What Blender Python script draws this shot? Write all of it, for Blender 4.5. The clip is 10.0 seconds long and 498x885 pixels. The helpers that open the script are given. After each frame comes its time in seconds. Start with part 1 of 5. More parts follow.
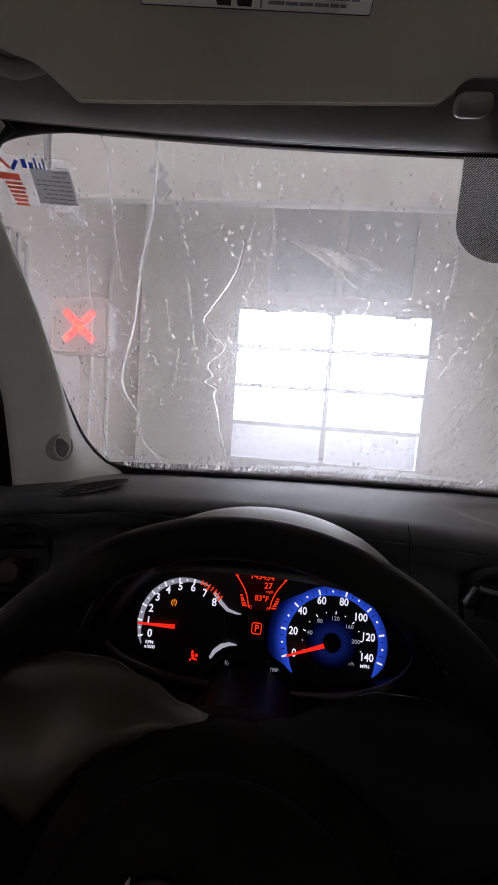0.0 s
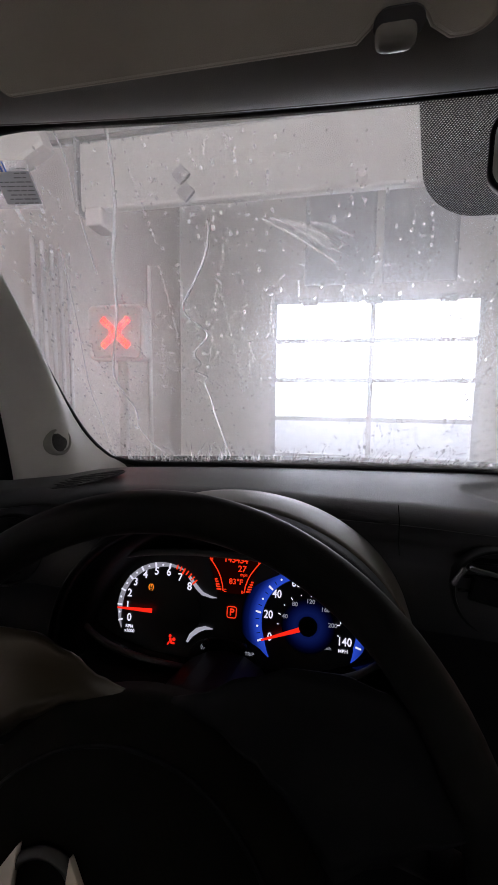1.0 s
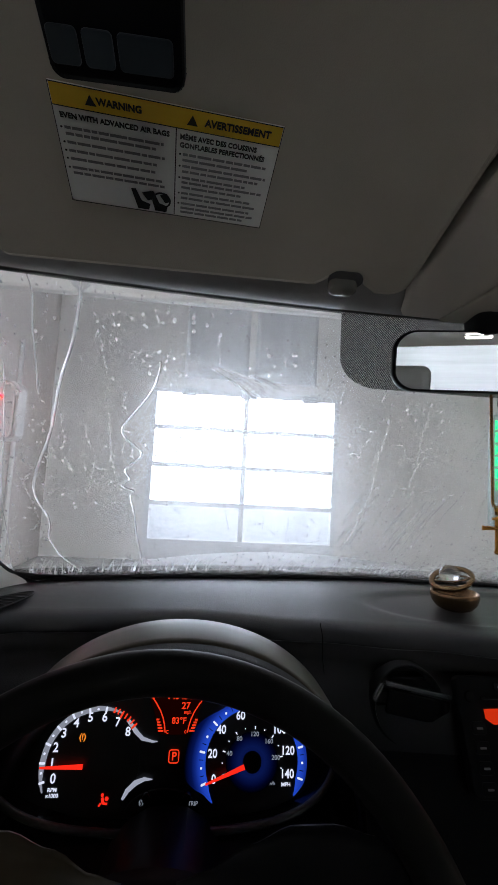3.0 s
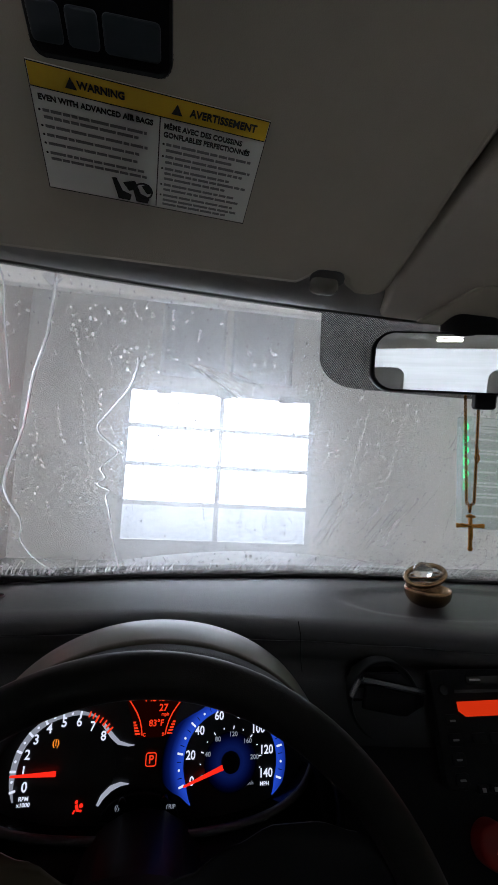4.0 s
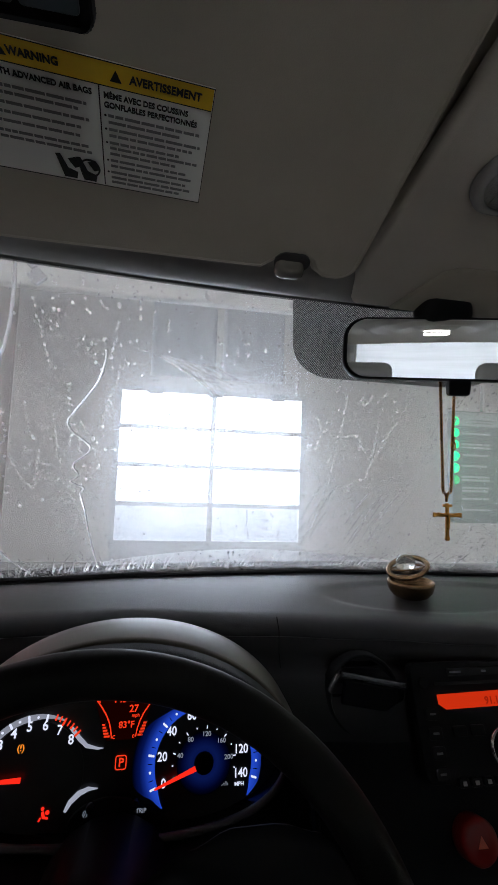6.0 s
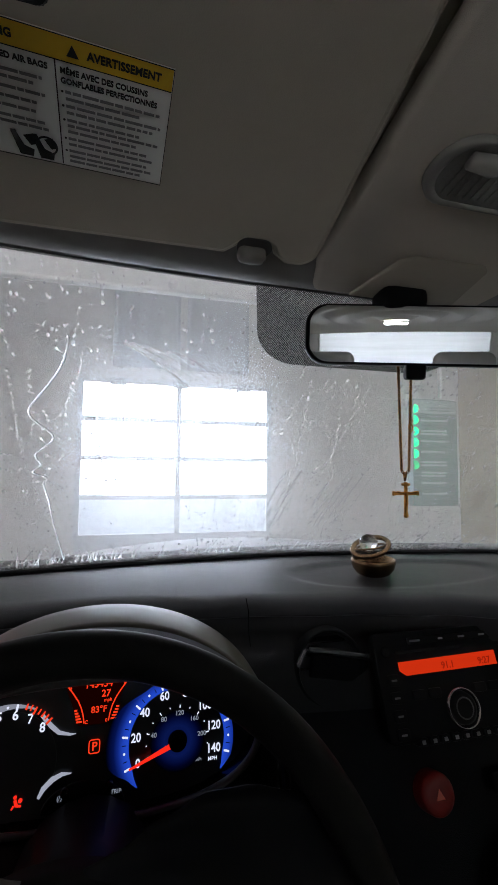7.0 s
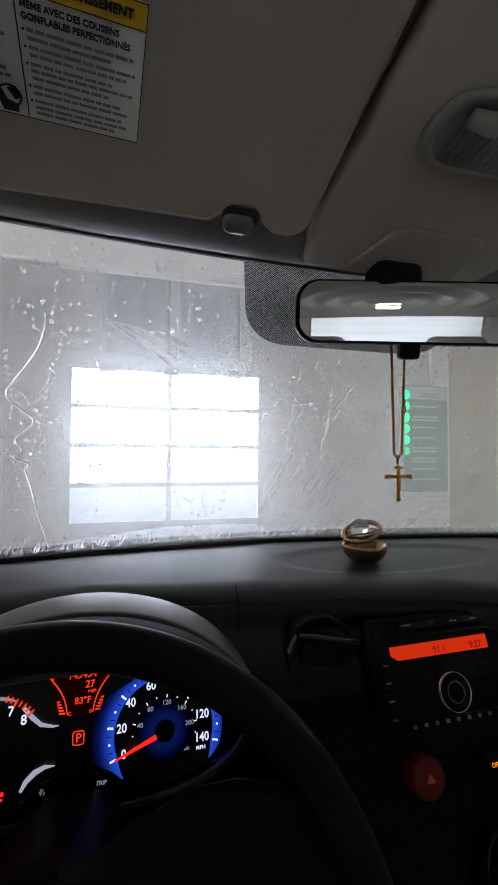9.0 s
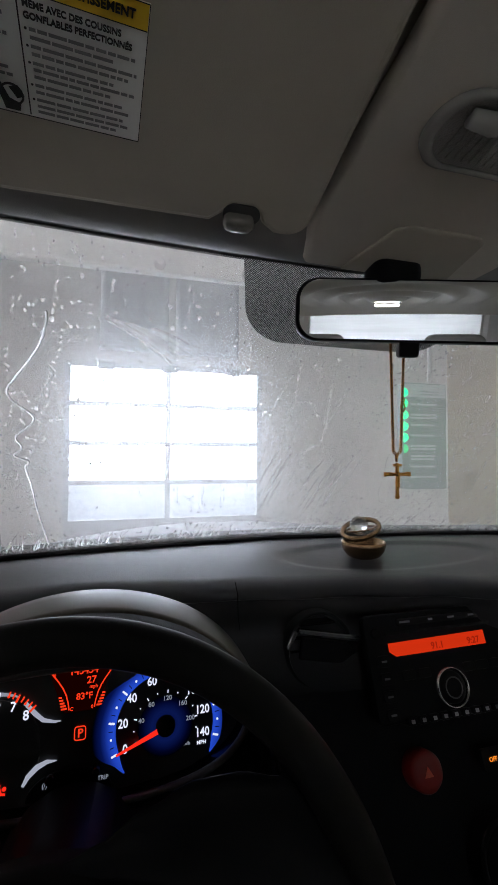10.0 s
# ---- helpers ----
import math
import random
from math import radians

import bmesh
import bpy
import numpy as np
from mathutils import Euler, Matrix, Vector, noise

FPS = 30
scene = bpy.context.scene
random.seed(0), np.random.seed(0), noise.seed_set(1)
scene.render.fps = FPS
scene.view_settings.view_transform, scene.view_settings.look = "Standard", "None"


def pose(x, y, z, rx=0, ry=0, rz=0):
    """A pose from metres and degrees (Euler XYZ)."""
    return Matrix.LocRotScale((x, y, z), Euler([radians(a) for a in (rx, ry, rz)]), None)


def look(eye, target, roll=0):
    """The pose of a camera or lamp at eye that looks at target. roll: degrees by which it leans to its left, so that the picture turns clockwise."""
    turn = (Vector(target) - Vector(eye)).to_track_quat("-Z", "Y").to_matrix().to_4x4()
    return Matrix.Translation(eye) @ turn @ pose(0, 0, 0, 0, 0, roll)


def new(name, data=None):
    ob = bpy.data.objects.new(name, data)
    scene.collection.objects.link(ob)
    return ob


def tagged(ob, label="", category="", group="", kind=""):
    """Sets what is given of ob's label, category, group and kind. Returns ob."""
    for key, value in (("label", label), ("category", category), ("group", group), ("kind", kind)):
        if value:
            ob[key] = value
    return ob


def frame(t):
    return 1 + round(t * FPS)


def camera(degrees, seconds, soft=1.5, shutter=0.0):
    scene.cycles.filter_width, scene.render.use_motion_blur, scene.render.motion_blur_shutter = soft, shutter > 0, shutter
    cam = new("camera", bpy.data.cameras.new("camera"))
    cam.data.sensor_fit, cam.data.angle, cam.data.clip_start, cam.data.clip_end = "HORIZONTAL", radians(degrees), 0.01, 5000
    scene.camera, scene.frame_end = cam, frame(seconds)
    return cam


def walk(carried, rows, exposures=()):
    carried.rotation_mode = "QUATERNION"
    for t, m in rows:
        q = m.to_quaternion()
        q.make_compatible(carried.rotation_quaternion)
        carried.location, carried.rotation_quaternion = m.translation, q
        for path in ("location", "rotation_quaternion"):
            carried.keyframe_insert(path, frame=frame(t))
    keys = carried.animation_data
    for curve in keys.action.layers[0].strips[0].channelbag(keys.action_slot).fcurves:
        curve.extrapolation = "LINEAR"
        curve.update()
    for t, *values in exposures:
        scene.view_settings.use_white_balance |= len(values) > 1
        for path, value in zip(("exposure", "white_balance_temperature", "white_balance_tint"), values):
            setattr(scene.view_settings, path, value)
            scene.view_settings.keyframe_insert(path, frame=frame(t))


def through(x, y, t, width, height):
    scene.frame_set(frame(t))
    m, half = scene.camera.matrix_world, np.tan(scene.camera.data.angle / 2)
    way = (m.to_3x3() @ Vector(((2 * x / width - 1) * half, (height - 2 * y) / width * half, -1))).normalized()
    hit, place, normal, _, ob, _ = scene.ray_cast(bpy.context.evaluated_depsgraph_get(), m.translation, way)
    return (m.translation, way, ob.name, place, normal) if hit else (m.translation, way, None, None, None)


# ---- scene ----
cam = camera(60.9, 10.0)
PATH = [
    (0, (0.031, -0.01, 1.314), (-0.149, 1.971, 1.101), 4.1),
    (0.5, (0.105, 0.045, 1.28), (-0.259, 1.996, 1.029), -2.3),
    (1, (0.114, 0.009, 1.299), (-0.292, 1.954, 1.067), 0.6),
    (1.5, (0.053, 0.015, 1.325), (-0.387, 1.961, 1.18), 4.5),
    (2, (0.044, 0.004, 1.368), (-0.448, 1.94, 1.467), 5.8),
    (2.5, (0.05, -0.02, 1.354), (-0.075, 1.969, 1.516), 2.4),
    (3, (0.032, -0.038, 1.352), (0.211, 1.947, 1.522), 3.1),
    (4.5, (0.027, -0.033, 1.35), (0.33, 1.936, 1.521), 3.2),
    (5, (0.03, -0.034, 1.357), (0.34, 1.936, 1.505), 3.3),
    (6.3, (0.057, -0.024, 1.339), (0.411, 1.936, 1.512), 1.0),
    (6.5, (0.057, -0.033, 1.337), (0.49, 1.914, 1.496), 0.8),
    (7, (0.053, -0.032, 1.337), (0.533, 1.906, 1.469), 0.6),
    (7.5, (0.059, -0.026, 1.335), (0.58, 1.902, 1.438), 0.4),
    (8, (0.061, -0.022, 1.335), (0.585, 1.906, 1.425), 0.3),
    (8.5, (0.06, -0.018, 1.334), (0.58, 1.911, 1.416), 0.2),
    (9, (0.061, -0.016, 1.333), (0.58, 1.914, 1.405), 0.3),
    (9.5, (0.061, -0.018, 1.333), (0.578, 1.913, 1.396), 0.2),
    (10, (0.059, -0.018, 1.333), (0.584, 1.911, 1.394), 0.3),
]
walk(cam, [(t, look(eye, target, roll)) for t, eye, target, roll in PATH],
     [(0, 0.03, 6450, 18), (1, 0.04, 6450, 18), (2.0, 0.28, 6350, 14), (3.0, 0.05, 6060, 10), (4.5, 0.04, 6060, 10), (10, 0.10, 6150, 11)])

# ---- world and light ----
world = bpy.data.worlds.new("world")
scene.world = world
world.use_nodes = True
wn = world.node_tree.nodes
sky = wn.new("ShaderNodeTexSky")
sky.sky_type, sky.sun_disc, sky.sun_elevation, sky.sun_rotation = "NISHITA", False, radians(50), radians(20)
world.node_tree.links.new(sky.outputs[0], wn["Background"].inputs[0])
wn["Background"].inputs[1].default_value = 0.1
GLOW_FRONT, GLOW_REAR = 8.3, 11.5


# ---- materials ----
def mat(name, col, rough=0.6, metal=0.0, var=0.12, scale=30.0, bump=0.0, bscale=600.0, spec=0.5, coat=0.0):
    m = bpy.data.materials.new(name)
    m.use_nodes = True
    nt = m.node_tree
    b = nt.nodes["Principled BSDF"]
    b.inputs["Roughness"].default_value, b.inputs["Metallic"].default_value = rough, metal
    b.inputs["Specular IOR Level"].default_value, b.inputs["Coat Weight"].default_value = spec, coat
    tc = nt.nodes.new("ShaderNodeTexCoord")
    n1, n2 = nt.nodes.new("ShaderNodeTexNoise"), nt.nodes.new("ShaderNodeTexNoise")
    n1.inputs["Scale"].default_value, n1.inputs["Detail"].default_value = scale, 6
    n2.inputs["Scale"].default_value, n2.inputs["Detail"].default_value = scale / 9, 3
    ramp = nt.nodes.new("ShaderNodeMixRGB")
    lo = tuple(c * (1 - var) for c in col) + (1,)
    hi = tuple(min(1, c * (1 + var)) for c in col) + (1,)
    ramp.inputs[1].default_value, ramp.inputs[2].default_value = lo, hi
    mm = nt.nodes.new("ShaderNodeMath")
    mm.operation = "MULTIPLY_ADD"
    mm.inputs[1].default_value, mm.inputs[2].default_value = 0.5, 0.0
    ad = nt.nodes.new("ShaderNodeMath")
    ad.operation = "MULTIPLY_ADD"
    ad.inputs[1].default_value = 0.5
    for n in (n1, n2):
        nt.links.new(tc.outputs["Object"], n.inputs["Vector"])
    nt.links.new(n1.outputs[0], mm.inputs[0])
    nt.links.new(n2.outputs[0], ad.inputs[0])
    nt.links.new(mm.outputs[0], ad.inputs[2])
    nt.links.new(ad.outputs[0], ramp.inputs[0])
    nt.links.new(ramp.outputs[0], b.inputs["Base Color"])
    if bump:
        v = nt.nodes.new("ShaderNodeTexVoronoi")
        v.inputs["Scale"].default_value = bscale
        nt.links.new(tc.outputs["Object"], v.inputs["Vector"])
        bp = nt.nodes.new("ShaderNodeBump")
        bp.inputs["Strength"].default_value, bp.inputs["Distance"].default_value = bump, 0.001
        nt.links.new(v.outputs["Distance"], bp.inputs["Height"])
        nt.links.new(bp.outputs[0], b.inputs["Normal"])
    return m


def lamp_mat(name, col, strength):
    m = bpy.data.materials.new(name)
    m.use_nodes = True
    nt = m.node_tree
    nt.nodes.remove(nt.nodes["Principled BSDF"])
    e = nt.nodes.new("ShaderNodeEmission")
    e.inputs[0].default_value, e.inputs[1].default_value = (*col, 1), strength
    nt.links.new(e.outputs[0], nt.nodes["Material Output"].inputs[0])
    return m


def wet_glass(name, film, tint=(1, 1, 1), stretch=(9, 4, 4), spread=0.0, thin_side=None):
    """Clear glass under a thin scattering film of water and mist; spread is the share scattered close to straight on."""
    m = bpy.data.materials.new(name)
    m.use_nodes = True
    nt = m.node_tree
    nt.nodes.remove(nt.nodes["Principled BSDF"])
    out = nt.nodes["Material Output"]
    clear, white, shine, blur, near = (nt.nodes.new("ShaderNodeBsdf" + k) for k in ("Transparent", "Translucent", "Glossy", "Refraction", "Refraction"))
    blur.inputs["Roughness"].default_value, blur.inputs["IOR"].default_value = 0.75, 1.16
    near.inputs["Roughness"].default_value, near.inputs["IOR"].default_value = 0.7, 1.12
    both, lobes = nt.nodes.new("ShaderNodeMixShader"), nt.nodes.new("ShaderNodeMixShader")
    both.inputs[0].default_value, lobes.inputs[0].default_value = 0.35, spread
    nt.links.new(white.outputs[0], both.inputs[1])
    nt.links.new(blur.outputs[0], both.inputs[2])
    nt.links.new(both.outputs[0], lobes.inputs[1])
    nt.links.new(near.outputs[0], lobes.inputs[2])
    clear.inputs[0].default_value, white.inputs[0].default_value = (*tint, 1), (0.95 * tint[0], 0.95 * tint[1], 0.97 * tint[2], 1)
    shine.inputs["Roughness"].default_value = 0.02
    tc, mp, no = nt.nodes.new("ShaderNodeTexCoord"), nt.nodes.new("ShaderNodeMapping"), nt.nodes.new("ShaderNodeTexNoise")
    mp.inputs["Scale"].default_value = stretch
    no.inputs["Scale"].default_value, no.inputs["Detail"].default_value = 1.6, 8
    rg = nt.nodes.new("ShaderNodeMapRange")
    rg.inputs["From Min"].default_value, rg.inputs["From Max"].default_value = 0.3, 0.7
    rg.inputs["To Min"].default_value, rg.inputs["To Max"].default_value = film * 0.93, film * 1.08
    nt.links.new(tc.outputs["Object"], mp.inputs[0])
    nt.links.new(mp.outputs[0], no.inputs["Vector"])
    nt.links.new(no.outputs[0], rg.inputs[0])
    amount = rg.outputs[0]
    if thin_side:  # (x of the thin side, x of full thickness, share left at the thin side)
        sx, fall, mul = nt.nodes.new("ShaderNodeSeparateXYZ"), nt.nodes.new("ShaderNodeMapRange"), nt.nodes.new("ShaderNodeMath")
        fall.interpolation_type, mul.operation = "SMOOTHSTEP", "MULTIPLY"
        for key, value in zip(("From Min", "From Max", "To Min"), thin_side):
            fall.inputs[key].default_value = value
        nt.links.new(tc.outputs["Object"], sx.inputs[0])
        nt.links.new(sx.outputs["X"], fall.inputs["Value"])
        nt.links.new(fall.outputs[0], mul.inputs[0])
        nt.links.new(amount, mul.inputs[1])
        amount = mul.outputs[0]
    m1, m2 = nt.nodes.new("ShaderNodeMixShader"), nt.nodes.new("ShaderNodeMixShader")
    nt.links.new(amount, m1.inputs[0])
    nt.links.new(clear.outputs[0], m1.inputs[1])
    nt.links.new(lobes.outputs[0], m1.inputs[2])
    m2.inputs[0].default_value = 0.03
    nt.links.new(m1.outputs[0], m2.inputs[1])
    nt.links.new(shine.outputs[0], m2.inputs[2])
    nt.links.new(m2.outputs[0], out.inputs[0])
    return m


def water_mat(name, milk, clear=0.0):
    """Water that bends the light behind it; milk is its share of scattered light, clear the share that passes straight."""
    m = bpy.data.materials.new(name)
    m.use_nodes = True
    nt = m.node_tree
    nt.nodes.remove(nt.nodes["Principled BSDF"])
    g, w, t = (nt.nodes.new("ShaderNodeBsdf" + k) for k in ("Glass", "Translucent", "Transparent"))
    g.inputs["Roughness"].default_value, g.inputs["IOR"].default_value = 0.0, 1.19
    w.inputs[0].default_value = (1, 1, 1, 1)
    a, b = nt.nodes.new("ShaderNodeMixShader"), nt.nodes.new("ShaderNodeMixShader")
    a.inputs[0].default_value, b.inputs[0].default_value = milk, clear
    nt.links.new(g.outputs[0], a.inputs[1])
    nt.links.new(w.outputs[0], a.inputs[2])
    nt.links.new(a.outputs[0], b.inputs[1])
    nt.links.new(t.outputs[0], b.inputs[2])
    nt.links.new(b.outputs[0], nt.nodes["Material Output"].inputs[0])
    return m


def backlit_ink(name, col, through=0.6):
    """Print on a clear film that lets part of the light behind it through."""
    m = bpy.data.materials.new(name)
    m.use_nodes = True
    nt = m.node_tree
    nt.nodes.remove(nt.nodes["Principled BSDF"])
    d, w, mx = nt.nodes.new("ShaderNodeBsdfDiffuse"), nt.nodes.new("ShaderNodeBsdfTranslucent"), nt.nodes.new("ShaderNodeMixShader")
    d.inputs[0].default_value = w.inputs[0].default_value = (*col, 1)
    mx.inputs[0].default_value = through
    nt.links.new(d.outputs[0], mx.inputs[1])
    nt.links.new(w.outputs[0], mx.inputs[2])
    nt.links.new(mx.outputs[0], nt.nodes["Material Output"].inputs[0])
    return m


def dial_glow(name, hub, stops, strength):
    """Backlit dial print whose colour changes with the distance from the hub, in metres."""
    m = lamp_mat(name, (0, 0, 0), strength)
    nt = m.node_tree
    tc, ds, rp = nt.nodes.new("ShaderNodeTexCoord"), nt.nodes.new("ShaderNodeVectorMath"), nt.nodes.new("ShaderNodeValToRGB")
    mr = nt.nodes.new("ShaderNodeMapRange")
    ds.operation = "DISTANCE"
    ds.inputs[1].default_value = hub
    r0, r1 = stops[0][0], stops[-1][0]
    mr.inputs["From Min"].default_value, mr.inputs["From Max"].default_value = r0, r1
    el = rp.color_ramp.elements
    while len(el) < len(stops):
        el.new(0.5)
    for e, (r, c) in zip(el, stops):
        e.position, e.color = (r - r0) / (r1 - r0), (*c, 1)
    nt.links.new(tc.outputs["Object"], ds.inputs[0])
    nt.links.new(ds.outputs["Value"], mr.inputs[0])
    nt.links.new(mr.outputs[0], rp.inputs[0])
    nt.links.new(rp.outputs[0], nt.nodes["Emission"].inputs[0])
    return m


def dot_mat():
    """Black ceramic dots printed on clear glass."""
    m = bpy.data.materials.new("dot_print")
    m.use_nodes = True
    nt = m.node_tree
    b = nt.nodes["Principled BSDF"]
    b.inputs["Base Color"].default_value, b.inputs["Roughness"].default_value = (0.015, 0.015, 0.017, 1), 0.6
    tr, mx = nt.nodes.new("ShaderNodeBsdfTransparent"), nt.nodes.new("ShaderNodeMixShader")
    tc, vo, lt = nt.nodes.new("ShaderNodeTexCoord"), nt.nodes.new("ShaderNodeTexVoronoi"), nt.nodes.new("ShaderNodeMath")
    mp = nt.nodes.new("ShaderNodeMapping")
    mp.inputs["Scale"].default_value = (1, 0, 1.35)
    mp.inputs["Rotation"].default_value = (0, radians(45), 0)
    vo.inputs["Scale"].default_value, vo.inputs["Randomness"].default_value = 520, 0
    lt.operation = "LESS_THAN"
    lt.inputs[1].default_value = 0.42
    nt.links.new(tc.outputs["Object"], mp.inputs[0])
    nt.links.new(mp.outputs[0], vo.inputs["Vector"])
    nt.links.new(vo.outputs["Distance"], lt.inputs[0])
    nt.links.new(lt.outputs[0], mx.inputs[0])
    nt.links.new(tr.outputs[0], mx.inputs[1])
    nt.links.new(b.outputs[0], mx.inputs[2])
    nt.links.new(mx.outputs[0], nt.nodes["Material Output"].inputs[0])
    return m


# Darkened below M_DASH for the shade on the lower dash; other parts share it.
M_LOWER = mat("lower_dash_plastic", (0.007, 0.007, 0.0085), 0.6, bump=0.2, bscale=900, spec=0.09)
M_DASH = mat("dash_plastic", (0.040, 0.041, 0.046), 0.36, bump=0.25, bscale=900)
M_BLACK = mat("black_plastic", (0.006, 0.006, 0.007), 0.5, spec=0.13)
M_GLOSS = mat("gloss_black", (0.005, 0.005, 0.006), 0.15, spec=0.3)
M_RIM = mat("wheel_leather", (0.007, 0.0066, 0.0062), 0.45, spec=0.12, bump=0.05, bscale=1100)
M_SILVER = mat("grey_trim", (0.066, 0.056, 0.041), 0.40, metal=0.4)
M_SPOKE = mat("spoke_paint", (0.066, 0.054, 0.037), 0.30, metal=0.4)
M_PAD = mat("airbag_pad", (0.006, 0.0055, 0.0042), 0.7, spec=0.07, bump=0.06)
M_LINER = mat("headliner_cloth", (0.60, 0.555, 0.47), 0.95, bump=0.15, bscale=1500)
M_ROOF = mat("headliner_vinyl", (0.60, 0.555, 0.47), 0.36, bump=0.05, bscale=1500, spec=0.7)
M_VISOR = mat("visor_vinyl", (0.44, 0.40, 0.325), 0.85, bump=0.13, bscale=1300)
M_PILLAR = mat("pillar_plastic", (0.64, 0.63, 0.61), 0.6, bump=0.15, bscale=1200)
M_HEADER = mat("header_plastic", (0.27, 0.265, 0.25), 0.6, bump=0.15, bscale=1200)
M_TRIM = mat("grey_plastic", (0.25, 0.245, 0.235), 0.5)
M_CLIP = mat("worn_grey_plastic", (0.17, 0.16, 0.14), 0.20)
M_TWEETER = mat("tweeter_plastic", (0.26, 0.255, 0.235), 0.5)
M_RUBBER = mat("rubber_seal", (0.012, 0.012, 0.013), 0.7)
M_LIP = mat("bezel_grey", (0.06, 0.06, 0.06), 0.3)
M_SATIN = mat("satin_silver", (0.22, 0.23, 0.25), 0.2, metal=0.8)
M_CHROME = mat("chrome", (0.75, 0.75, 0.76), 0.12, metal=1, var=0.03)
M_GOLD = mat("gold", (0.66, 0.31, 0.065), 0.13, metal=1, var=0.35, scale=300)
M_BRONZE = mat("bronze_lacquer", (0.38, 0.25, 0.14), 0.24, metal=1.0, var=0.1)
M_LABEL = mat("label_paper", (0.88, 0.88, 0.84), 0.6, var=0.04)
M_YELLOW = mat("label_yellow", (0.78, 0.50, 0.02), 0.6, var=0.05)
M_INK = mat("ink", (0.02, 0.02, 0.02), 0.7)
M_GREYINK = mat("grey_ink", (0.24, 0.24, 0.24), 0.7)
M_FACE = mat("gauge_black", (0.004, 0.004, 0.006), 0.5)
# Tone raised to offset the backlight on the end wall.
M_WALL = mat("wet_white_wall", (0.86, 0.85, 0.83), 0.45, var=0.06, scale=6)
# Red glow of the signal is mixed into this wall, darkened against its light.
M_WEST = mat("white_wall_sign_glow", (0.63, 0.565, 0.53), 0.45, var=0.07, scale=6)
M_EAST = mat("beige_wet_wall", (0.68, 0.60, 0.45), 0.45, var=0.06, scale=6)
M_CEIL = mat("bay_ceiling", (0.66, 0.66, 0.65), 0.7, var=0.08, scale=4)
M_FLOOR = mat("wet_concrete", (0.46, 0.46, 0.45), 0.2, var=0.25, scale=8)
M_BEAM = mat("white_enamel", (0.70, 0.69, 0.67), 0.35, var=0.05)
M_STEEL = mat("galvanised_steel", (0.45, 0.46, 0.47), 0.4, metal=0.6)
M_ALU = mat("door_aluminium", (0.70, 0.72, 0.75), 0.45)
M_BLUE = mat("blue_vinyl_in_haze", (0.63, 0.66, 0.71), 0.6)
M_SIGNBOX = mat("sign_housing", (0.74, 0.71, 0.71), 0.5)
M_MENU = mat("menu_board", (0.23, 0.30, 0.28), 0.45)
M_MENUHEAD = mat("menu_header", (0.48, 0.55, 0.52), 0.45)
M_PALE = mat("pale_print", (0.60, 0.66, 0.65), 0.5)
M_RED = mat("red_button", (0.16, 0.007, 0.005), 0.35)
M_REDINK = backlit_ink("red_print", (0.90, 0.30, 0.22))
M_BLUEINK = backlit_ink("blue_print", (0.06, 0.15, 0.55))
M_STICKER = backlit_ink("sticker_paper", (0.62, 0.62, 0.63), 0.8)
# Seat tone lifted to bounce light up to the headliner.
M_SEAT = mat("seat_cloth", (0.22, 0.22, 0.21), 0.9)
L_WHITE = lamp_mat("dial_white", (0.85, 0.87, 1.0), 0.85)
L_GREY = lamp_mat("dial_grey", (0.6, 0.65, 0.75), 0.30)
L_ORANGE = lamp_mat("lcd_orange", (1.0, 0.048, 0.010), 0.85)
L_NEEDLE = lamp_mat("needle_red", (1.0, 0.022, 0.008), 1.0)
L_AMBER = lamp_mat("amber", (1.0, 0.28, 0.02), 0.8)
L_LCD = lamp_mat("radio_lcd", (1.0, 0.045, 0.006), 0.56)
L_LED = lamp_mat("led_red", (1.0, 0.42, 0.07), 2.6)
L_LEDRIM = lamp_mat("led_rim", (1.0, 0.0, 0.010), 8.0)
L_GREEN = lamp_mat("led_green", (0.0, 0.60, 0.14), 5.0)
L_GREENDIM = lamp_mat("led_green_dim", (0.0, 0.60, 0.14), 1.4)
L_CABIN = lamp_mat("cabin_lamp_glow", (1.0, 0.93, 0.85), 16.0)
L_FRONT = lamp_mat("daylight_front", (0.92, 0.96, 1.0), GLOW_FRONT)
L_REAR = lamp_mat("daylight_rear", (1.0, 0.98, 0.95), GLOW_REAR)
# Film also stands for haze in the bay; thinned at left to clear the signal.
M_SHIELD = wet_glass("wet_windshield", 0.225, spread=0.13, thin_side=(-0.32, -0.02, 0.35))
M_PANE = wet_glass("door_pane", 0.06, (0.95, 0.97, 1.0))
M_SIDE = wet_glass("side_glass", 0.45, (0.97, 0.98, 0.98))
M_REARGLASS = wet_glass("soapy_rear_glass", 0.75, (0.155, 0.158, 0.16), (1.5, 3, 30))
M_WATER = water_mat("water", 0.30)
M_THIN = water_mat("thin_water", 0.9, 0.80)
M_DOTS = dot_mat()
M_BALL = mat("ball_glass", (0.85, 0.84, 0.82), 0.04, var=0.02)
M_BALL.node_tree.nodes["Principled BSDF"].inputs["Transmission Weight"].default_value = 0.93
M_LAMPLENS = mat("lamp_lens", (0.30, 0.30, 0.27), 0.25, var=0.3, scale=90, bump=0.6, bscale=700, coat=0.6)
M_LAMPRIM = mat("lamp_rim", (0.27, 0.265, 0.24), 0.3, coat=0.5)
M_MIRROR = mat("mirror_silver", (0.84, 0.86, 0.86), 0.01, metal=1, var=0.0)


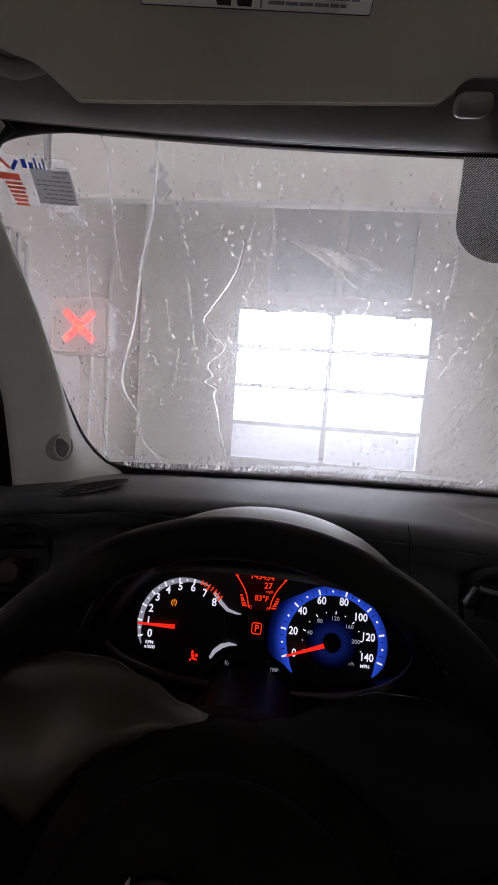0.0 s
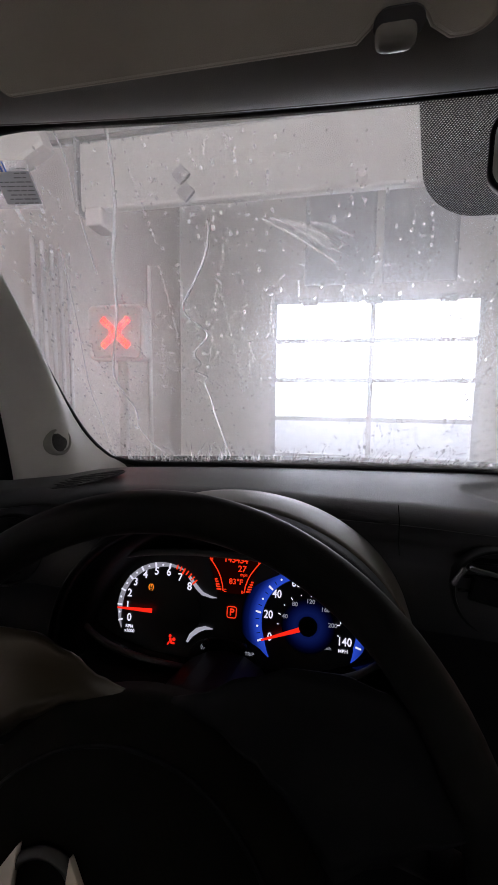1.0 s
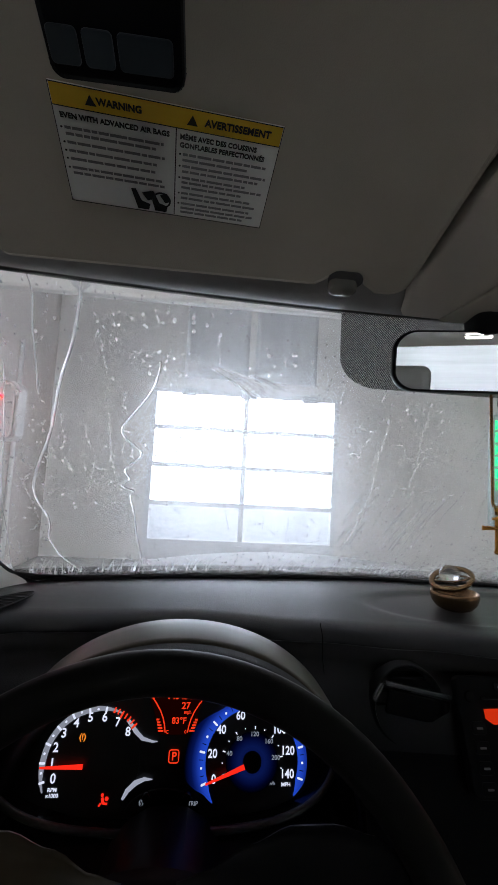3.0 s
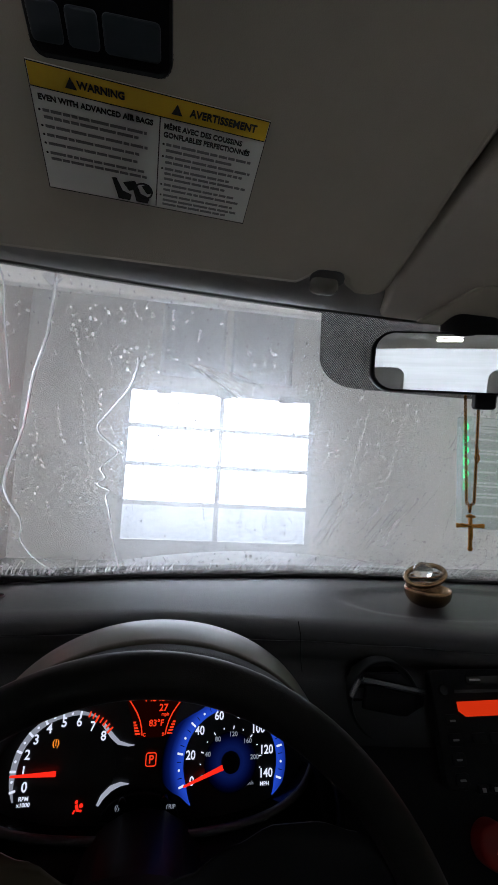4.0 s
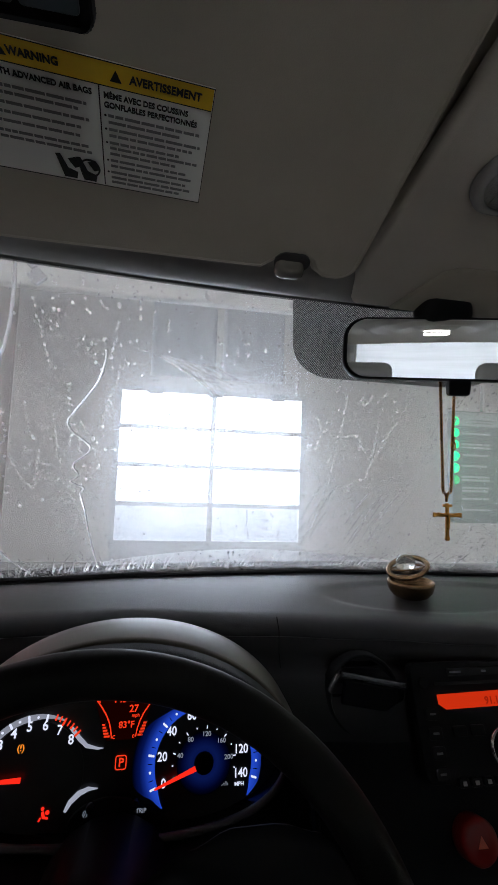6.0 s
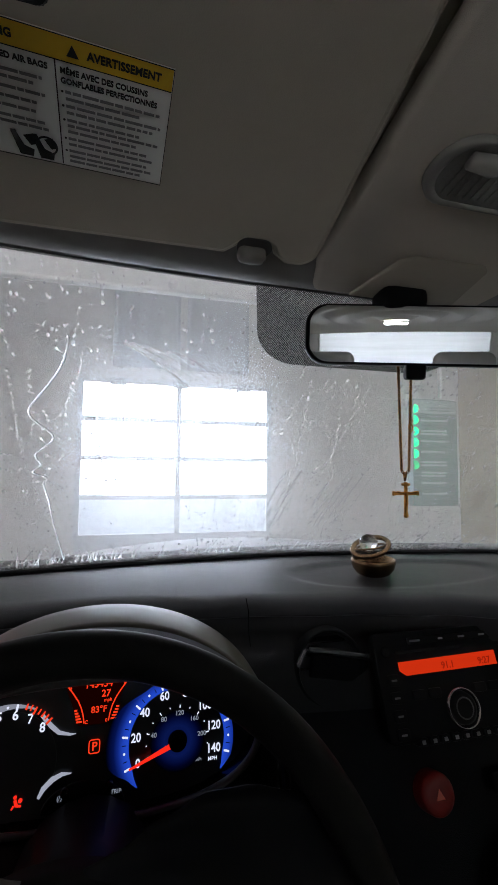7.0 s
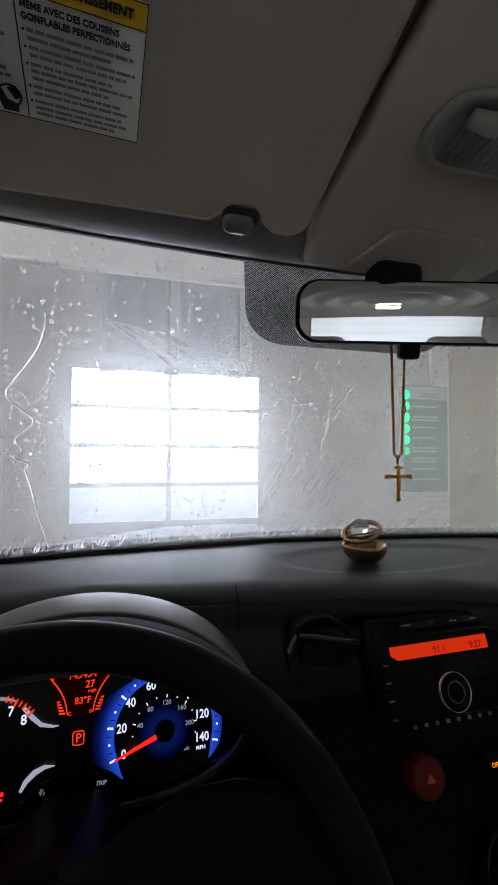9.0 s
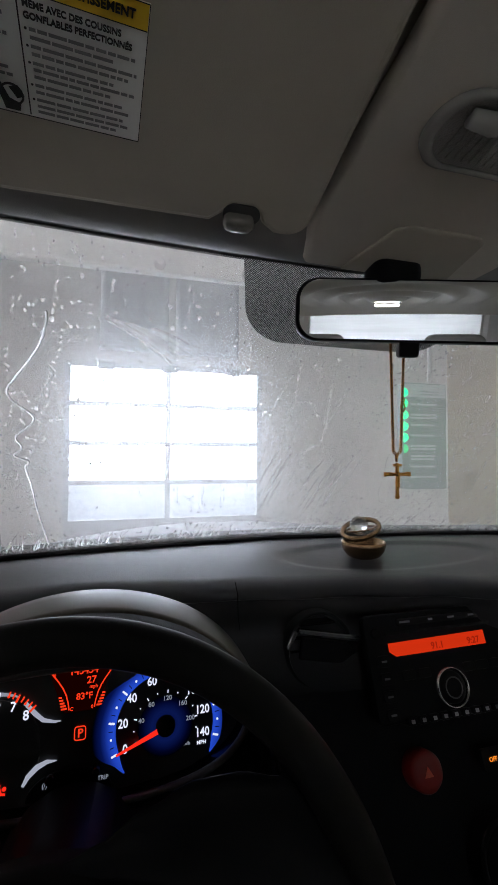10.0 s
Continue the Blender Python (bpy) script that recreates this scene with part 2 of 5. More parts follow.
# ---- mesh helpers ----
def mesh_ob(name, bm, material, smooth=False):
    bmesh.ops.recalc_face_normals(bm, faces=bm.faces)
    me = bpy.data.meshes.new(name)
    bm.to_mesh(me)
    bm.free()
    me.materials.append(material)
    if smooth:
        me.polygons.foreach_set("use_smooth", [True] * len(me.polygons))
    return new(name, me)


def thing(name, label, category, at=(0, 0, 0), group="", kind=""):
    ob = new(name)
    ob.empty_display_size = 0.02
    ob.location = at
    return tagged(ob, label, category, group, kind)


def part(name, bm, material, parent, label="", smooth=False):
    ob = mesh_ob(name, bm, material, smooth)
    ob.parent = parent
    if parent.type == "EMPTY":
        ob.matrix_parent_inverse = Matrix.Translation(parent.location).inverted()
    return tagged(ob, label)


def solo(name, bm, material, label, category="", kind="", smooth=False):
    return tagged(mesh_ob(name, bm, material, smooth), label, category, "", kind)


def box(c, s, bev=0.0, m=None, seg=2):
    bm = bmesh.new()
    bmesh.ops.create_cube(bm, size=1)
    bmesh.ops.scale(bm, vec=s, verts=bm.verts)
    if bev:
        bmesh.ops.bevel(bm, geom=bm.edges[:], offset=bev, segments=seg, profile=0.5, affect="EDGES")
    if m is not None:
        bmesh.ops.transform(bm, matrix=m, verts=bm.verts)
    bmesh.ops.translate(bm, vec=c, verts=bm.verts)
    return bm


def join(*bms):
    out = bms[0]
    for b in bms[1:]:
        me = bpy.data.meshes.new("tmp")
        b.to_mesh(me)
        out.from_mesh(me)
        bpy.data.meshes.remove(me)
        b.free()
    return out


def loft(rows, thick=0.0, close=False):
    """A sheet through rows of points."""
    bm = bmesh.new()
    vs = [[bm.verts.new(p) for p in r] for r in rows]
    for a, b in zip(vs, vs[1:]):
        n = len(a)
        for i in range(n if close else n - 1):
            j = (i + 1) % n
            bm.faces.new((a[i], a[j], b[j], b[i]))
    if thick:
        bmesh.ops.recalc_face_normals(bm, faces=bm.faces)
        bmesh.ops.solidify(bm, geom=bm.faces[:], thickness=thick)
    return bm


def tube(pts, r, seg=10, closed=False, flat=1.0, up=(0, 0, 1)):
    pts = [Vector(p) for p in pts]
    rows = []
    n = len(pts)
    for i, p in enumerate(pts):
        a = pts[(i - 1) % n] if closed or i else p
        b = pts[(i + 1) % n] if closed or i < n - 1 else p
        d = (b - a).normalized()
        x = d.cross(Vector(up))
        if x.length < 1e-4:
            x = d.cross(Vector((1, 0, 0)))
        x.normalize()
        y = d.cross(x)
        rr = r[i] if isinstance(r, (list, tuple)) else r
        rows.append([p + x * math.cos(k * 2 * math.pi / seg) * rr + y * math.sin(k * 2 * math.pi / seg) * rr * flat for k in range(seg)])
    if closed:
        rows.append(rows[0])
    bm = loft(rows, close=True)
    if closed:
        bmesh.ops.remove_doubles(bm, verts=bm.verts, dist=1e-6)
    else:
        bmesh.ops.holes_fill(bm, edges=[e for e in bm.edges if e.is_boundary], sides=0)
    return bm


def lathe(prof, seg, m):
    """prof: (radius, height) pairs turned about z, then placed by m."""
    rows = [[(r * math.cos(k * 2 * math.pi / seg), r * math.sin(k * 2 * math.pi / seg), h) for k in range(seg)] for r, h in prof]
    bm = loft(rows, close=True)
    bmesh.ops.remove_doubles(bm, verts=bm.verts, dist=1e-6)
    bmesh.ops.transform(bm, matrix=m, verts=bm.verts)
    return bm


def prism(outline, depth, m, bev=0.0):
    """A flat outline (x, y) thickened along +z, then placed by m."""
    bm = bmesh.new()
    f = bm.faces.new([bm.verts.new((x, y, 0)) for x, y in outline])
    g = bmesh.ops.extrude_face_region(bm, geom=[f])
    bmesh.ops.translate(bm, vec=(0, 0, depth), verts=[v for v in g["geom"] if isinstance(v, bmesh.types.BMVert)])
    if bev:
        bmesh.ops.bevel(bm, geom=bm.edges[:], offset=bev, segments=2, profile=0.5, affect="EDGES")
    bmesh.ops.transform(bm, matrix=m, verts=bm.verts)
    return bm


def rounded(w, h, r, n=6, cx=0.0, cy=0.0):
    pts = []
    for sx, sy, a0 in ((1, 1, 0), (-1, 1, 90), (-1, -1, 180), (1, -1, 270)):
        for k in range(n + 1):
            a = radians(a0 + 90 * k / n)
            pts.append((cx + sx * (w / 2 - r) + r * math.cos(a), cy + sy * (h / 2 - r) + r * math.sin(a)))
    return pts


def ring_sector(r0, r1, a0, a1, n, depth, m, taper=None):
    """A flat band of a ring between two angles in degrees."""
    outer, inner = [], []
    for k in range(n + 1):
        f = k / n
        a = radians(a0 + (a1 - a0) * f)
        w = taper(f) if taper else 1.0
        outer.append((r1 * math.cos(a), r1 * math.sin(a)))
        inner.append(((r1 - (r1 - r0) * w) * math.cos(a), (r1 - (r1 - r0) * w) * math.sin(a)))
    rows = [[(*o, 0), (*i, 0)] for o, i in zip(outer, inner)]
    bm = loft(rows)
    bmesh.ops.solidify(bm, geom=bm.faces[:], thickness=depth)
    bmesh.ops.transform(bm, matrix=m, verts=bm.verts)
    return bm


def words(text, size, m, align="CENTER", shear=0.0, depth=0.0002, squeeze=1.0, bold=0.018):
    cu = bpy.data.curves.new("words", "FONT")
    cu.body, cu.size, cu.align_x, cu.align_y, cu.extrude, cu.shear = text, size, align, "CENTER", depth, shear
    cu.resolution_u = 3
    cu.offset = size * bold
    ob = bpy.data.objects.new("words", cu)
    scene.collection.objects.link(ob)
    me = bpy.data.meshes.new_from_object(ob.evaluated_get(bpy.context.evaluated_depsgraph_get()))
    bm = bmesh.new()
    bm.from_mesh(me)
    bpy.data.objects.remove(ob)
    bpy.data.curves.remove(cu)
    bpy.data.meshes.remove(me)
    bmesh.ops.scale(bm, vec=(squeeze, 1, 1), verts=bm.verts)
    bmesh.ops.transform(bm, matrix=m, verts=bm.verts)
    return bm


def plane_m(o, x, y):
    """A frame with the given origin and x, y axes."""
    x, y = Vector(x).normalized(), Vector(y).normalized()
    z = x.cross(y)
    return Matrix(((x.x, y.x, z.x, o[0]), (x.y, y.y, z.y, o[1]), (x.z, y.z, z.z, o[2]), (0, 0, 0, 1)))


def at(m, x, y, z=0.0, turn=0.0):
    return m @ Matrix.Translation((x, y, z)) @ Matrix.Rotation(radians(turn), 4, "Z")


def curve(x, table):
    """A smooth line through a table of (x, y)."""
    q = [table[0]] + list(table) + [table[-1]]
    for i in range(len(table) - 1):
        if x <= table[i + 1][0] or i == len(table) - 2:
            f = (x - table[i][0]) / (table[i + 1][0] - table[i][0])
            w = (-f + 2 * f * f - f ** 3, 2 - 5 * f * f + 3 * f ** 3, f + 4 * f * f - 3 * f ** 3, f ** 3 - f * f)
            return sum(0.5 * c * p[1] for c, p in zip(w, q[i:i + 4]))


def interp(x, table):
    for (x0, y0), (x1, y1) in zip(table, table[1:]):
        if x <= x1:
            f = max(0.0, (x - x0) / (x1 - x0))
            f = f * f * (3 - 2 * f)
            return y0 + (y1 - y0) * f
    return table[-1][1]


XC = 0.335  # the car's middle plane

# ---- the wash bay ----
def bay():
    w = 0.2
    solo("floor", box((1.7, 0.3, -0.1), (9.2, 15, 0.2)), M_FLOOR, "wet grey concrete floor of the wash bay", "floor", "structure")
    solo("ceiling", box((1.7, 0.3, 4.7), (9.2, 15, 0.2)), M_CEIL, "white panelled ceiling of the wash bay", "ceiling", "structure")
    solo("wall_west", box((-2.6, 0.3, 2.3), (w, 14.6, 4.6)), M_WEST, "wet white wall with the signal's pink glow in its colour", "wall", "structure")
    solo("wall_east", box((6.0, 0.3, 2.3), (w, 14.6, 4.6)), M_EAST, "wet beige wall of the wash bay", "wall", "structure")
    x0, x1, zt = -0.92, 2.10, 2.745
    bm = join(box(((-2.5 + x0) / 2, 6.95, 2.3), (x0 + 2.5, w, 4.6)), box(((5.9 + x1) / 2, 6.95, 2.3), (5.9 - x1, w, 4.6)),
              box(((x0 + x1) / 2, 6.95, (4.6 + zt) / 2), (x1 - x0, w, 4.6 - zt)))
    solo("wall_north", bm, M_WALL, "white end wall round the exit door", "wall", "structure")
    bm = join(box((-1.85, -6.95, 2.3), (1.3, w, 4.6)), box((3.95, -6.95, 2.3), (3.9, w, 4.6)), box((0.4, -6.95, 4.0), (3.2, w, 1.2)))
    solo("wall_south", bm, M_WALL, "white end wall round the entry door", "wall", "structure")


def overhead_door(name, y, x0, x1, zs, xm, label):
    d = thing(name, label, "garage door", ((x0 + x1) / 2, y, 0))
    z0, z1 = zs[0], zs[-1]
    for x in (x0 - 0.03, xm, x1 + 0.03):
        part("stile", box((x, y, (z0 + z1) / 2), (0.08, 0.045, z1 - z0 + 0.06), 0.004), M_ALU, d)
    for a, b in ((x0, xm - 0.03), (xm + 0.03, x1)):
        for z in zs:
            part("rail", box(((a + b) / 2, y, z), (b - a, 0.04, 0.075), 0.004), M_ALU, d)
        for za, zb in zip(zs, zs[1:]):
            p = part("pane", box(((a + b) / 2, y + 0.012, (za + zb) / 2), (b - a, 0.008, zb - za - 0.05)), M_PANE, d)
            p.visible_shadow = False
    part("bottom_panel", box(((x0 + x1) / 2, y, z0 / 2 - 0.01), (x1 - x0 + 0.1, 0.045, z0 - 0.05), 0.004), M_ALU, d)
    return d


bay()
ROWZ = [0.30, 0.905, 1.51, 2.115, 2.72]
overhead_door("exit_door", 6.84, -0.885, 2.07, ROWZ, 0.585, "closed aluminium sectional door with backlit panes")
overhead_door("entry_door", -6.84, -1.15, 1.95, [0.3, 0.92, 1.54, 2.16, 2.78, 3.35], 0.4, "closed sectional door with bright panes behind the car")
solo("backdrop", box((0.59, 7.6, 2.19), (5.2, 0.02, 2.66)), L_FRONT, "bright overcast daylight outside the exit door", "daylight", "structure")
# Upright sheet whose dim glow stands for daylight on the driveway.
solo("backdrop_drive", box((0.59, 7.6, 0.33), (5.2, 0.02, 1.05)), lamp_mat("daylight_drive", (0.86, 0.92, 1.0), 0.72), "glowing sheet for the daylit driveway outside the exit door", "driveway", "structure")
solo("backdrop_entry", box((0.4, -7.4, 1.8), (4.2, 0.02, 3.8)), L_REAR, "bright daylight outside the entry door", "daylight", "structure")

for x in (-0.36, 0.6, 1.63):
    t = thing("door_bracket", "dark steel bracket at the top of the exit door", "bracket", (x, 6.78, 2.72), "door brackets")
    part("plate", box((x, 6.785, 2.70), (0.24, 0.05, 0.12), 0.01), M_STEEL, t)
    part("bolt", lathe([(0, 0.03), (0.02, 0.03), (0.02, 0), (0, 0)], 8, plane_m((x, 6.77, 2.72), (1, 0, 0), (0, 0, 1))), M_STEEL, t)
# Curtain colour is paled to stand for the haze in front of it.
for x in (0.06, 1.21):
    solo("blue_curtain", loft([[(x - 0.52 + 1.04 * i / 12, 6.835 + 0.008 * math.sin(i * 1.7), z) for i in range(13)] for z in (2.95, 3.3, 3.7, 4.1, 4.6)], 0.012),
         M_BLUE, "blue vinyl drying curtain above the exit door, paled for haze", "curtain", smooth=True)


def gantry():
    g = thing("wash_gantry", "white enamelled overhead gantry beam of the car wash", "gantry", (0.4, 2.8, 2.45))
    part("beam", box((2.05, 2.64, 2.655), (7.2, 0.08, 0.41), 0.02), M_BEAM, g)
    part("upper_ledge", box((1.85, 2.69, 3.01), (8.0, 0.16, 0.15), 0.02), M_BEAM, g)
    part("fascia", box((1.85, 2.71, 3.42), (8.0, 0.12, 0.62), 0.02), M_BEAM, g)
    # Dark tubes draw the dark gap lines between the bands of the beam.
    for z in (2.897, 3.098):
        part("gap_line", tube([(-2.1, 2.635, z), (0.6, 2.635, z), (5.8, 2.635, z)], 0.016, 8), M_TRIM, g, "dark tube standing for the gap along the beam", True)
    part("end_plate", box((-1.565, 2.66, 2.66), (0.02, 0.16, 0.46), 0.005), M_STEEL, g)
    for x in (-1.3, 4.2):
        part("hanger", tube([(x, 2.72, 2.9), (x, 2.72, 4.62)], 0.04, 8), M_STEEL, g, smooth=True)
    for x, z in ((-0.86, 2.60), (-0.83, 2.50)):
        part("lug", prism([(0.06, 0), (0, 0.06), (-0.06, 0), (0, -0.06)], 0.03, plane_m((x, 2.6, z), (1, 0, 0), (0, 0, 1)), 0.006), M_STEEL, g)
    for x in (0.2, 0.75):
        part("nozzle", lathe([(0, 0.05), (0.02, 0.05), (0.035, 0.02), (0.035, 0), (0, 0)], 12, plane_m((x, 2.6, 2.50), (1, 0, 0), (0, 0, 1))), M_SIGNBOX, g)
    part("side_arm", box((-1.85, 2.3, 2.7), (0.55, 0.12, 0.35), 0.03, Matrix.Rotation(radians(-25), 4, "Y")), M_BEAM, g)
    part("carriage", box((-1.44, 2.66, 2.40), (0.12, 0.2, 0.12), 0.02), M_SIGNBOX, g)


gantry()
for k in range(5):
    x = -2.46
    solo("wall_pipe", tube([(x, 3.3 + 0.12 * k, 0.05), (x, 3.3 + 0.12 * k, 2.6)], 0.020, 8), M_SIGNBOX, "grey water pipe up the white wall", "pipe", smooth=True)
solo("conduit", tube([(-2.47, 5.6, 0.0), (-2.47, 5.6, 3.0)], 0.03, 8), M_WALL, "white conduit up the wall", "conduit", smooth=True)


def lane_sign():
    cx, cy, cz = -1.36, 2.66, 1.69
    s = thing("lane_signal", "grey box signal with a glowing red cross", "traffic light", (cx, cy, 0))
    m = plane_m((cx, cy, cz), (1, 0, 0), (0, 0, 1))
    part("housing", prism(rounded(0.40, 0.37, 0.05), -0.12, m, 0.008), M_SIGNBOX, s)
    part("bezel", loft([[(*p, 0.001) for p in rounded(0.37, 0.34, 0.04)], [(*p, 0.012) for p in rounded(0.365, 0.335, 0.04)], [(*p, 0.004) for p in rounded(0.34, 0.31, 0.035)]], 0, True), M_SIGNBOX, s).data.transform(m)
    part("pole", tube([(cx + 0.02, cy + 0.06, 0.0), (cx + 0.02, cy + 0.06, cz - 0.15)], 0.035, 10), M_SIGNBOX, s, smooth=True)
    for sgn in (1, -1):
        for i in range(-7, 8):
            if sgn < 0 and abs(i) < 1:
                continue
            for off in (-0.0105, 0.0105):
                n = Vector((-sgn, 1)).normalized() * off
                base = at(m, i * 0.0131 + n.x, i * 0.0125 * sgn + n.y, 0.004, 45 * sgn + 90)
                lamp = part("lamp_dash", prism(rounded(0.0195, 0.0090, 0.003, 3), 0.002, base), L_LEDRIM, s, "red lens of a lamp dash")
                part("lamp_core", prism(rounded(0.0120, 0.0030, 0.0012, 3), 0.004, base), L_LED, lamp)


lane_sign()


def menu_panel():
    cx, cy, cz, w, h = 2.785, 3.5, 1.53, 0.50, 1.03
    s = thing("wash_menu", "grey-green wash menu board with green lights", "sign", (cx, cy, cz - h / 2))
    m = plane_m((cx, cy, cz), (1, 0, 0), (0, 0, 1))
    part("board", prism(rounded(w, h, 0.03), -0.08, m, 0.005), M_MENU, s)
    part("header", prism(rounded(w - 0.02, 0.13, 0.02), 0.004, at(m, 0, h / 2 - 0.075, 0.001)), M_MENUHEAD, s)
    part("hanger", tube([(cx + 0.03, cy - 0.04, cz + h / 2), (cx + 0.03, cy - 0.04, 4.6)], 0.02, 8), M_SIGNBOX, s, smooth=True)
    for i in range(6):
        z = h / 2 - 0.10 - i * 0.108
        part("green_light", prism([(0.045 * math.cos(radians(a)), 0.042 * math.sin(radians(a))) for a in range(-90, 91, 15)], 0.012, at(m, -w / 2 + 0.012, z, 0.004)), L_GREEN if i < 5 else L_GREENDIM, s, "lit green marker lamp")
    txt = random.Random(6)
    for i in range(8):
        for row in range(1 + (i in (1, 4, 5))):
            x = -0.16
            while x < 0.06 + 0.08 * txt.random():
                n = 0.02 + 0.05 * txt.random()
                part("print_bar", box((0, 0, 0), (n, 0.018, 0.002), 0, None), M_PALE, s).data.transform(at(m, x + n / 2, h / 2 - 0.21 - i * 0.100 - row * 0.03, 0.003))
                x += n + 0.008
    for z in (0.43, 0.405):
        part("print_bar", box((0, 0, 0), (0.22, 0.012, 0.002)), M_MENU, s).data.transform(at(m, 0.05, z, 0.006))


menu_panel()

# ---- the windshield ----
ZB, ZT = 1.170, 1.556


def shield(x, v, off=0.0):
    """A place on the windshield: x across, v from its base (0) to its top (1)."""
    yb, yt = 0.795 - 0.28 * (x - XC) ** 2, 0.437 - 0.12 * (x - XC) ** 2
    y = yb + (yt - yb) * v + 0.02 * v * (1 - v)
    n = Vector((0, 0.735, 0.678))
    return Vector((x, y, ZB + (ZT - ZB) * v)) + n * off


def shield_v(z):
    return (z - ZB) / (ZT - ZB)


GX0, GX1 = -0.345, 1.015
rows = [[shield(GX0 + (GX1 - GX0) * i / 40, -0.12 + 1.24 * j / 16) for i in range(41)] for j in range(17)]
ws = solo("windshield", loft(rows, 0.005), M_SHIELD, "wet misted windshield whose film also carries the bay's haze", "windshield", "structure", True)
ws.visible_shadow = False


def frit():
    """Black printed border on the glass, as a closed band with rounded corners."""
    def loop(inset, rad):
        x0, x1, v0, v1 = -0.305 + inset, 0.975 - inset, 0.0 + inset * 2.0, 1.0 - inset * 2.0
        rv = rad / 0.5
        pts = []
        for cx, cv, a0 in ((x1 - rad, v1 - rv, 0), (x0 + rad, v1 - rv, 90), (x0 + rad, v0 + rv, 180), (x1 - rad, v0 + rv, 270)):
            for k in range(9):
                a = radians(a0 + 90 * k / 8)
                pts.append((cx + rad * math.cos(a), cv + rv * math.sin(a)))
        out = []
        for (xa, va), (xb, vb) in zip(pts, pts[1:] + pts[:1]):
            n = max(1, int(abs(xb - xa) / 0.03))
            out += [(xa + (xb - xa) * i / n, va + (vb - va) * i / n) for i in range(n)]
        return out
    a = loop(0.0, 0.075)
    inner = [shield(x, v, -0.006) for x, v in a]
    outer = [shield(x + (x - XC) * 0.09, v + (v - 0.5) * 0.30, -0.006) for x, v in a]
    return loft([inner, outer], 0.0015, True)


solo("windshield_border", frit(), M_RUBBER, "black printed border of the windshield", "trim", "structure")


seal = []
for k in range(160):
    a = 2 * math.pi * k / 160
    c, d = math.cos(a), math.sin(a)
    e = 0.16
    x = XC + 0.642 * math.copysign(abs(c) ** e, c)
    v = 0.513 + 0.497 * math.copysign(abs(d) ** (e * 1.6), d)
    seal.append(shield(x, v, -0.0075))
solo("windshield_seal", tube(seal, 0.004, 6, True), M_RUBBER, "black rubber seal round the windshield", "trim", "structure", True)
cowl = [[(x, shield(x, 0, 0).y + dy, z) for dy, z in ((0.004, 1.150), (0.006, 1.178), (0.03, 1.181), (0.11, 1.158))] for x in (XC - 0.68 + 1.36 * i / 40 for i in range(41))]
solo("wiper_cowl", loft(cowl, 0.004), M_BLACK, "black plastic cowl at the foot of the windshield", "cowl", "structure")


def dot_patch():
    rows = []
    for j in range(25):
        z = 1.485 + 0.078 * (j / 24) ** 1.8
        s = min(1.0, (z - 1.485) / 0.030)
        left = 0.171 + (1.565 - z) * 0.30 + 0.050 * (1 - math.sqrt(1 - (1 - s) ** 2))
        rows.append([shield(left + (2 * XC - 2 * left) * i / 30, shield_v(z), -0.0075) for i in range(31)])
    solo("dotted_shade", loft(rows, 0.0008), M_DOTS, "black dotted shade band behind the mirror", "sun shade", "structure")
    rows = [[shield(-0.29 + 1.25 * i / 30, v, -0.0075) for i in range(31)] for v in (0.9965, 1.03)]
    solo("dotted_edge", loft(rows, 0.0008), M_DOTS, "dotted fade along the top of the windshield", "trim", "structure")


dot_patch()

# ---- car shell ----
def pillar(side):
    sg = 1 if side == "left" else -1
    fx = (lambda x: x) if sg == 1 else (lambda x: 2 * XC - x)
    door = [(1.10, 0.53), (1.17, 0.52), (1.284, 0.50), (1.35, 0.475), (1.42, 0.43), (1.48, 0.37), (1.54, 0.30)]
    rows = []
    for k in range(25):
        z = 1.12 + 0.435 * k / 24
        v = shield_v(z)
        a = shield(-0.300, v, -0.008)
        # the corners of the glass are rounded off
        fill = 0.06 * math.exp(-max(0, v) / 0.09) + 0.05 * math.exp(-max(0, 1 - v) / 0.06)
        a = shield(-0.302 + fill, v, -0.008)
        c = Vector((-0.330, curve(z, door), z))
        ridge = curve(v, [(-0.15, 0.78), (0.0, 0.72), (0.15, 0.58), (0.3, 0.42), (0.5, 0.34), (0.75, 0.36), (1.0, 0.42)])
        row = []
        for i in range(19):
            f = i / 18
            p = a.lerp(c, f)
            d = f / ridge if f < ridge else (1 - f) / (1 - ridge)
            p.x += 0.031 * d * (1 - 0.14 * d ** 6)
            row.append(Vector((fx(p.x), p.y, p.z)))
        e = c + Vector((-0.035, 0.02, 0))
        row.append(Vector((fx(e.x), e.y, e.z)))
        rows.append(row)
    return loft(rows, 0.004)


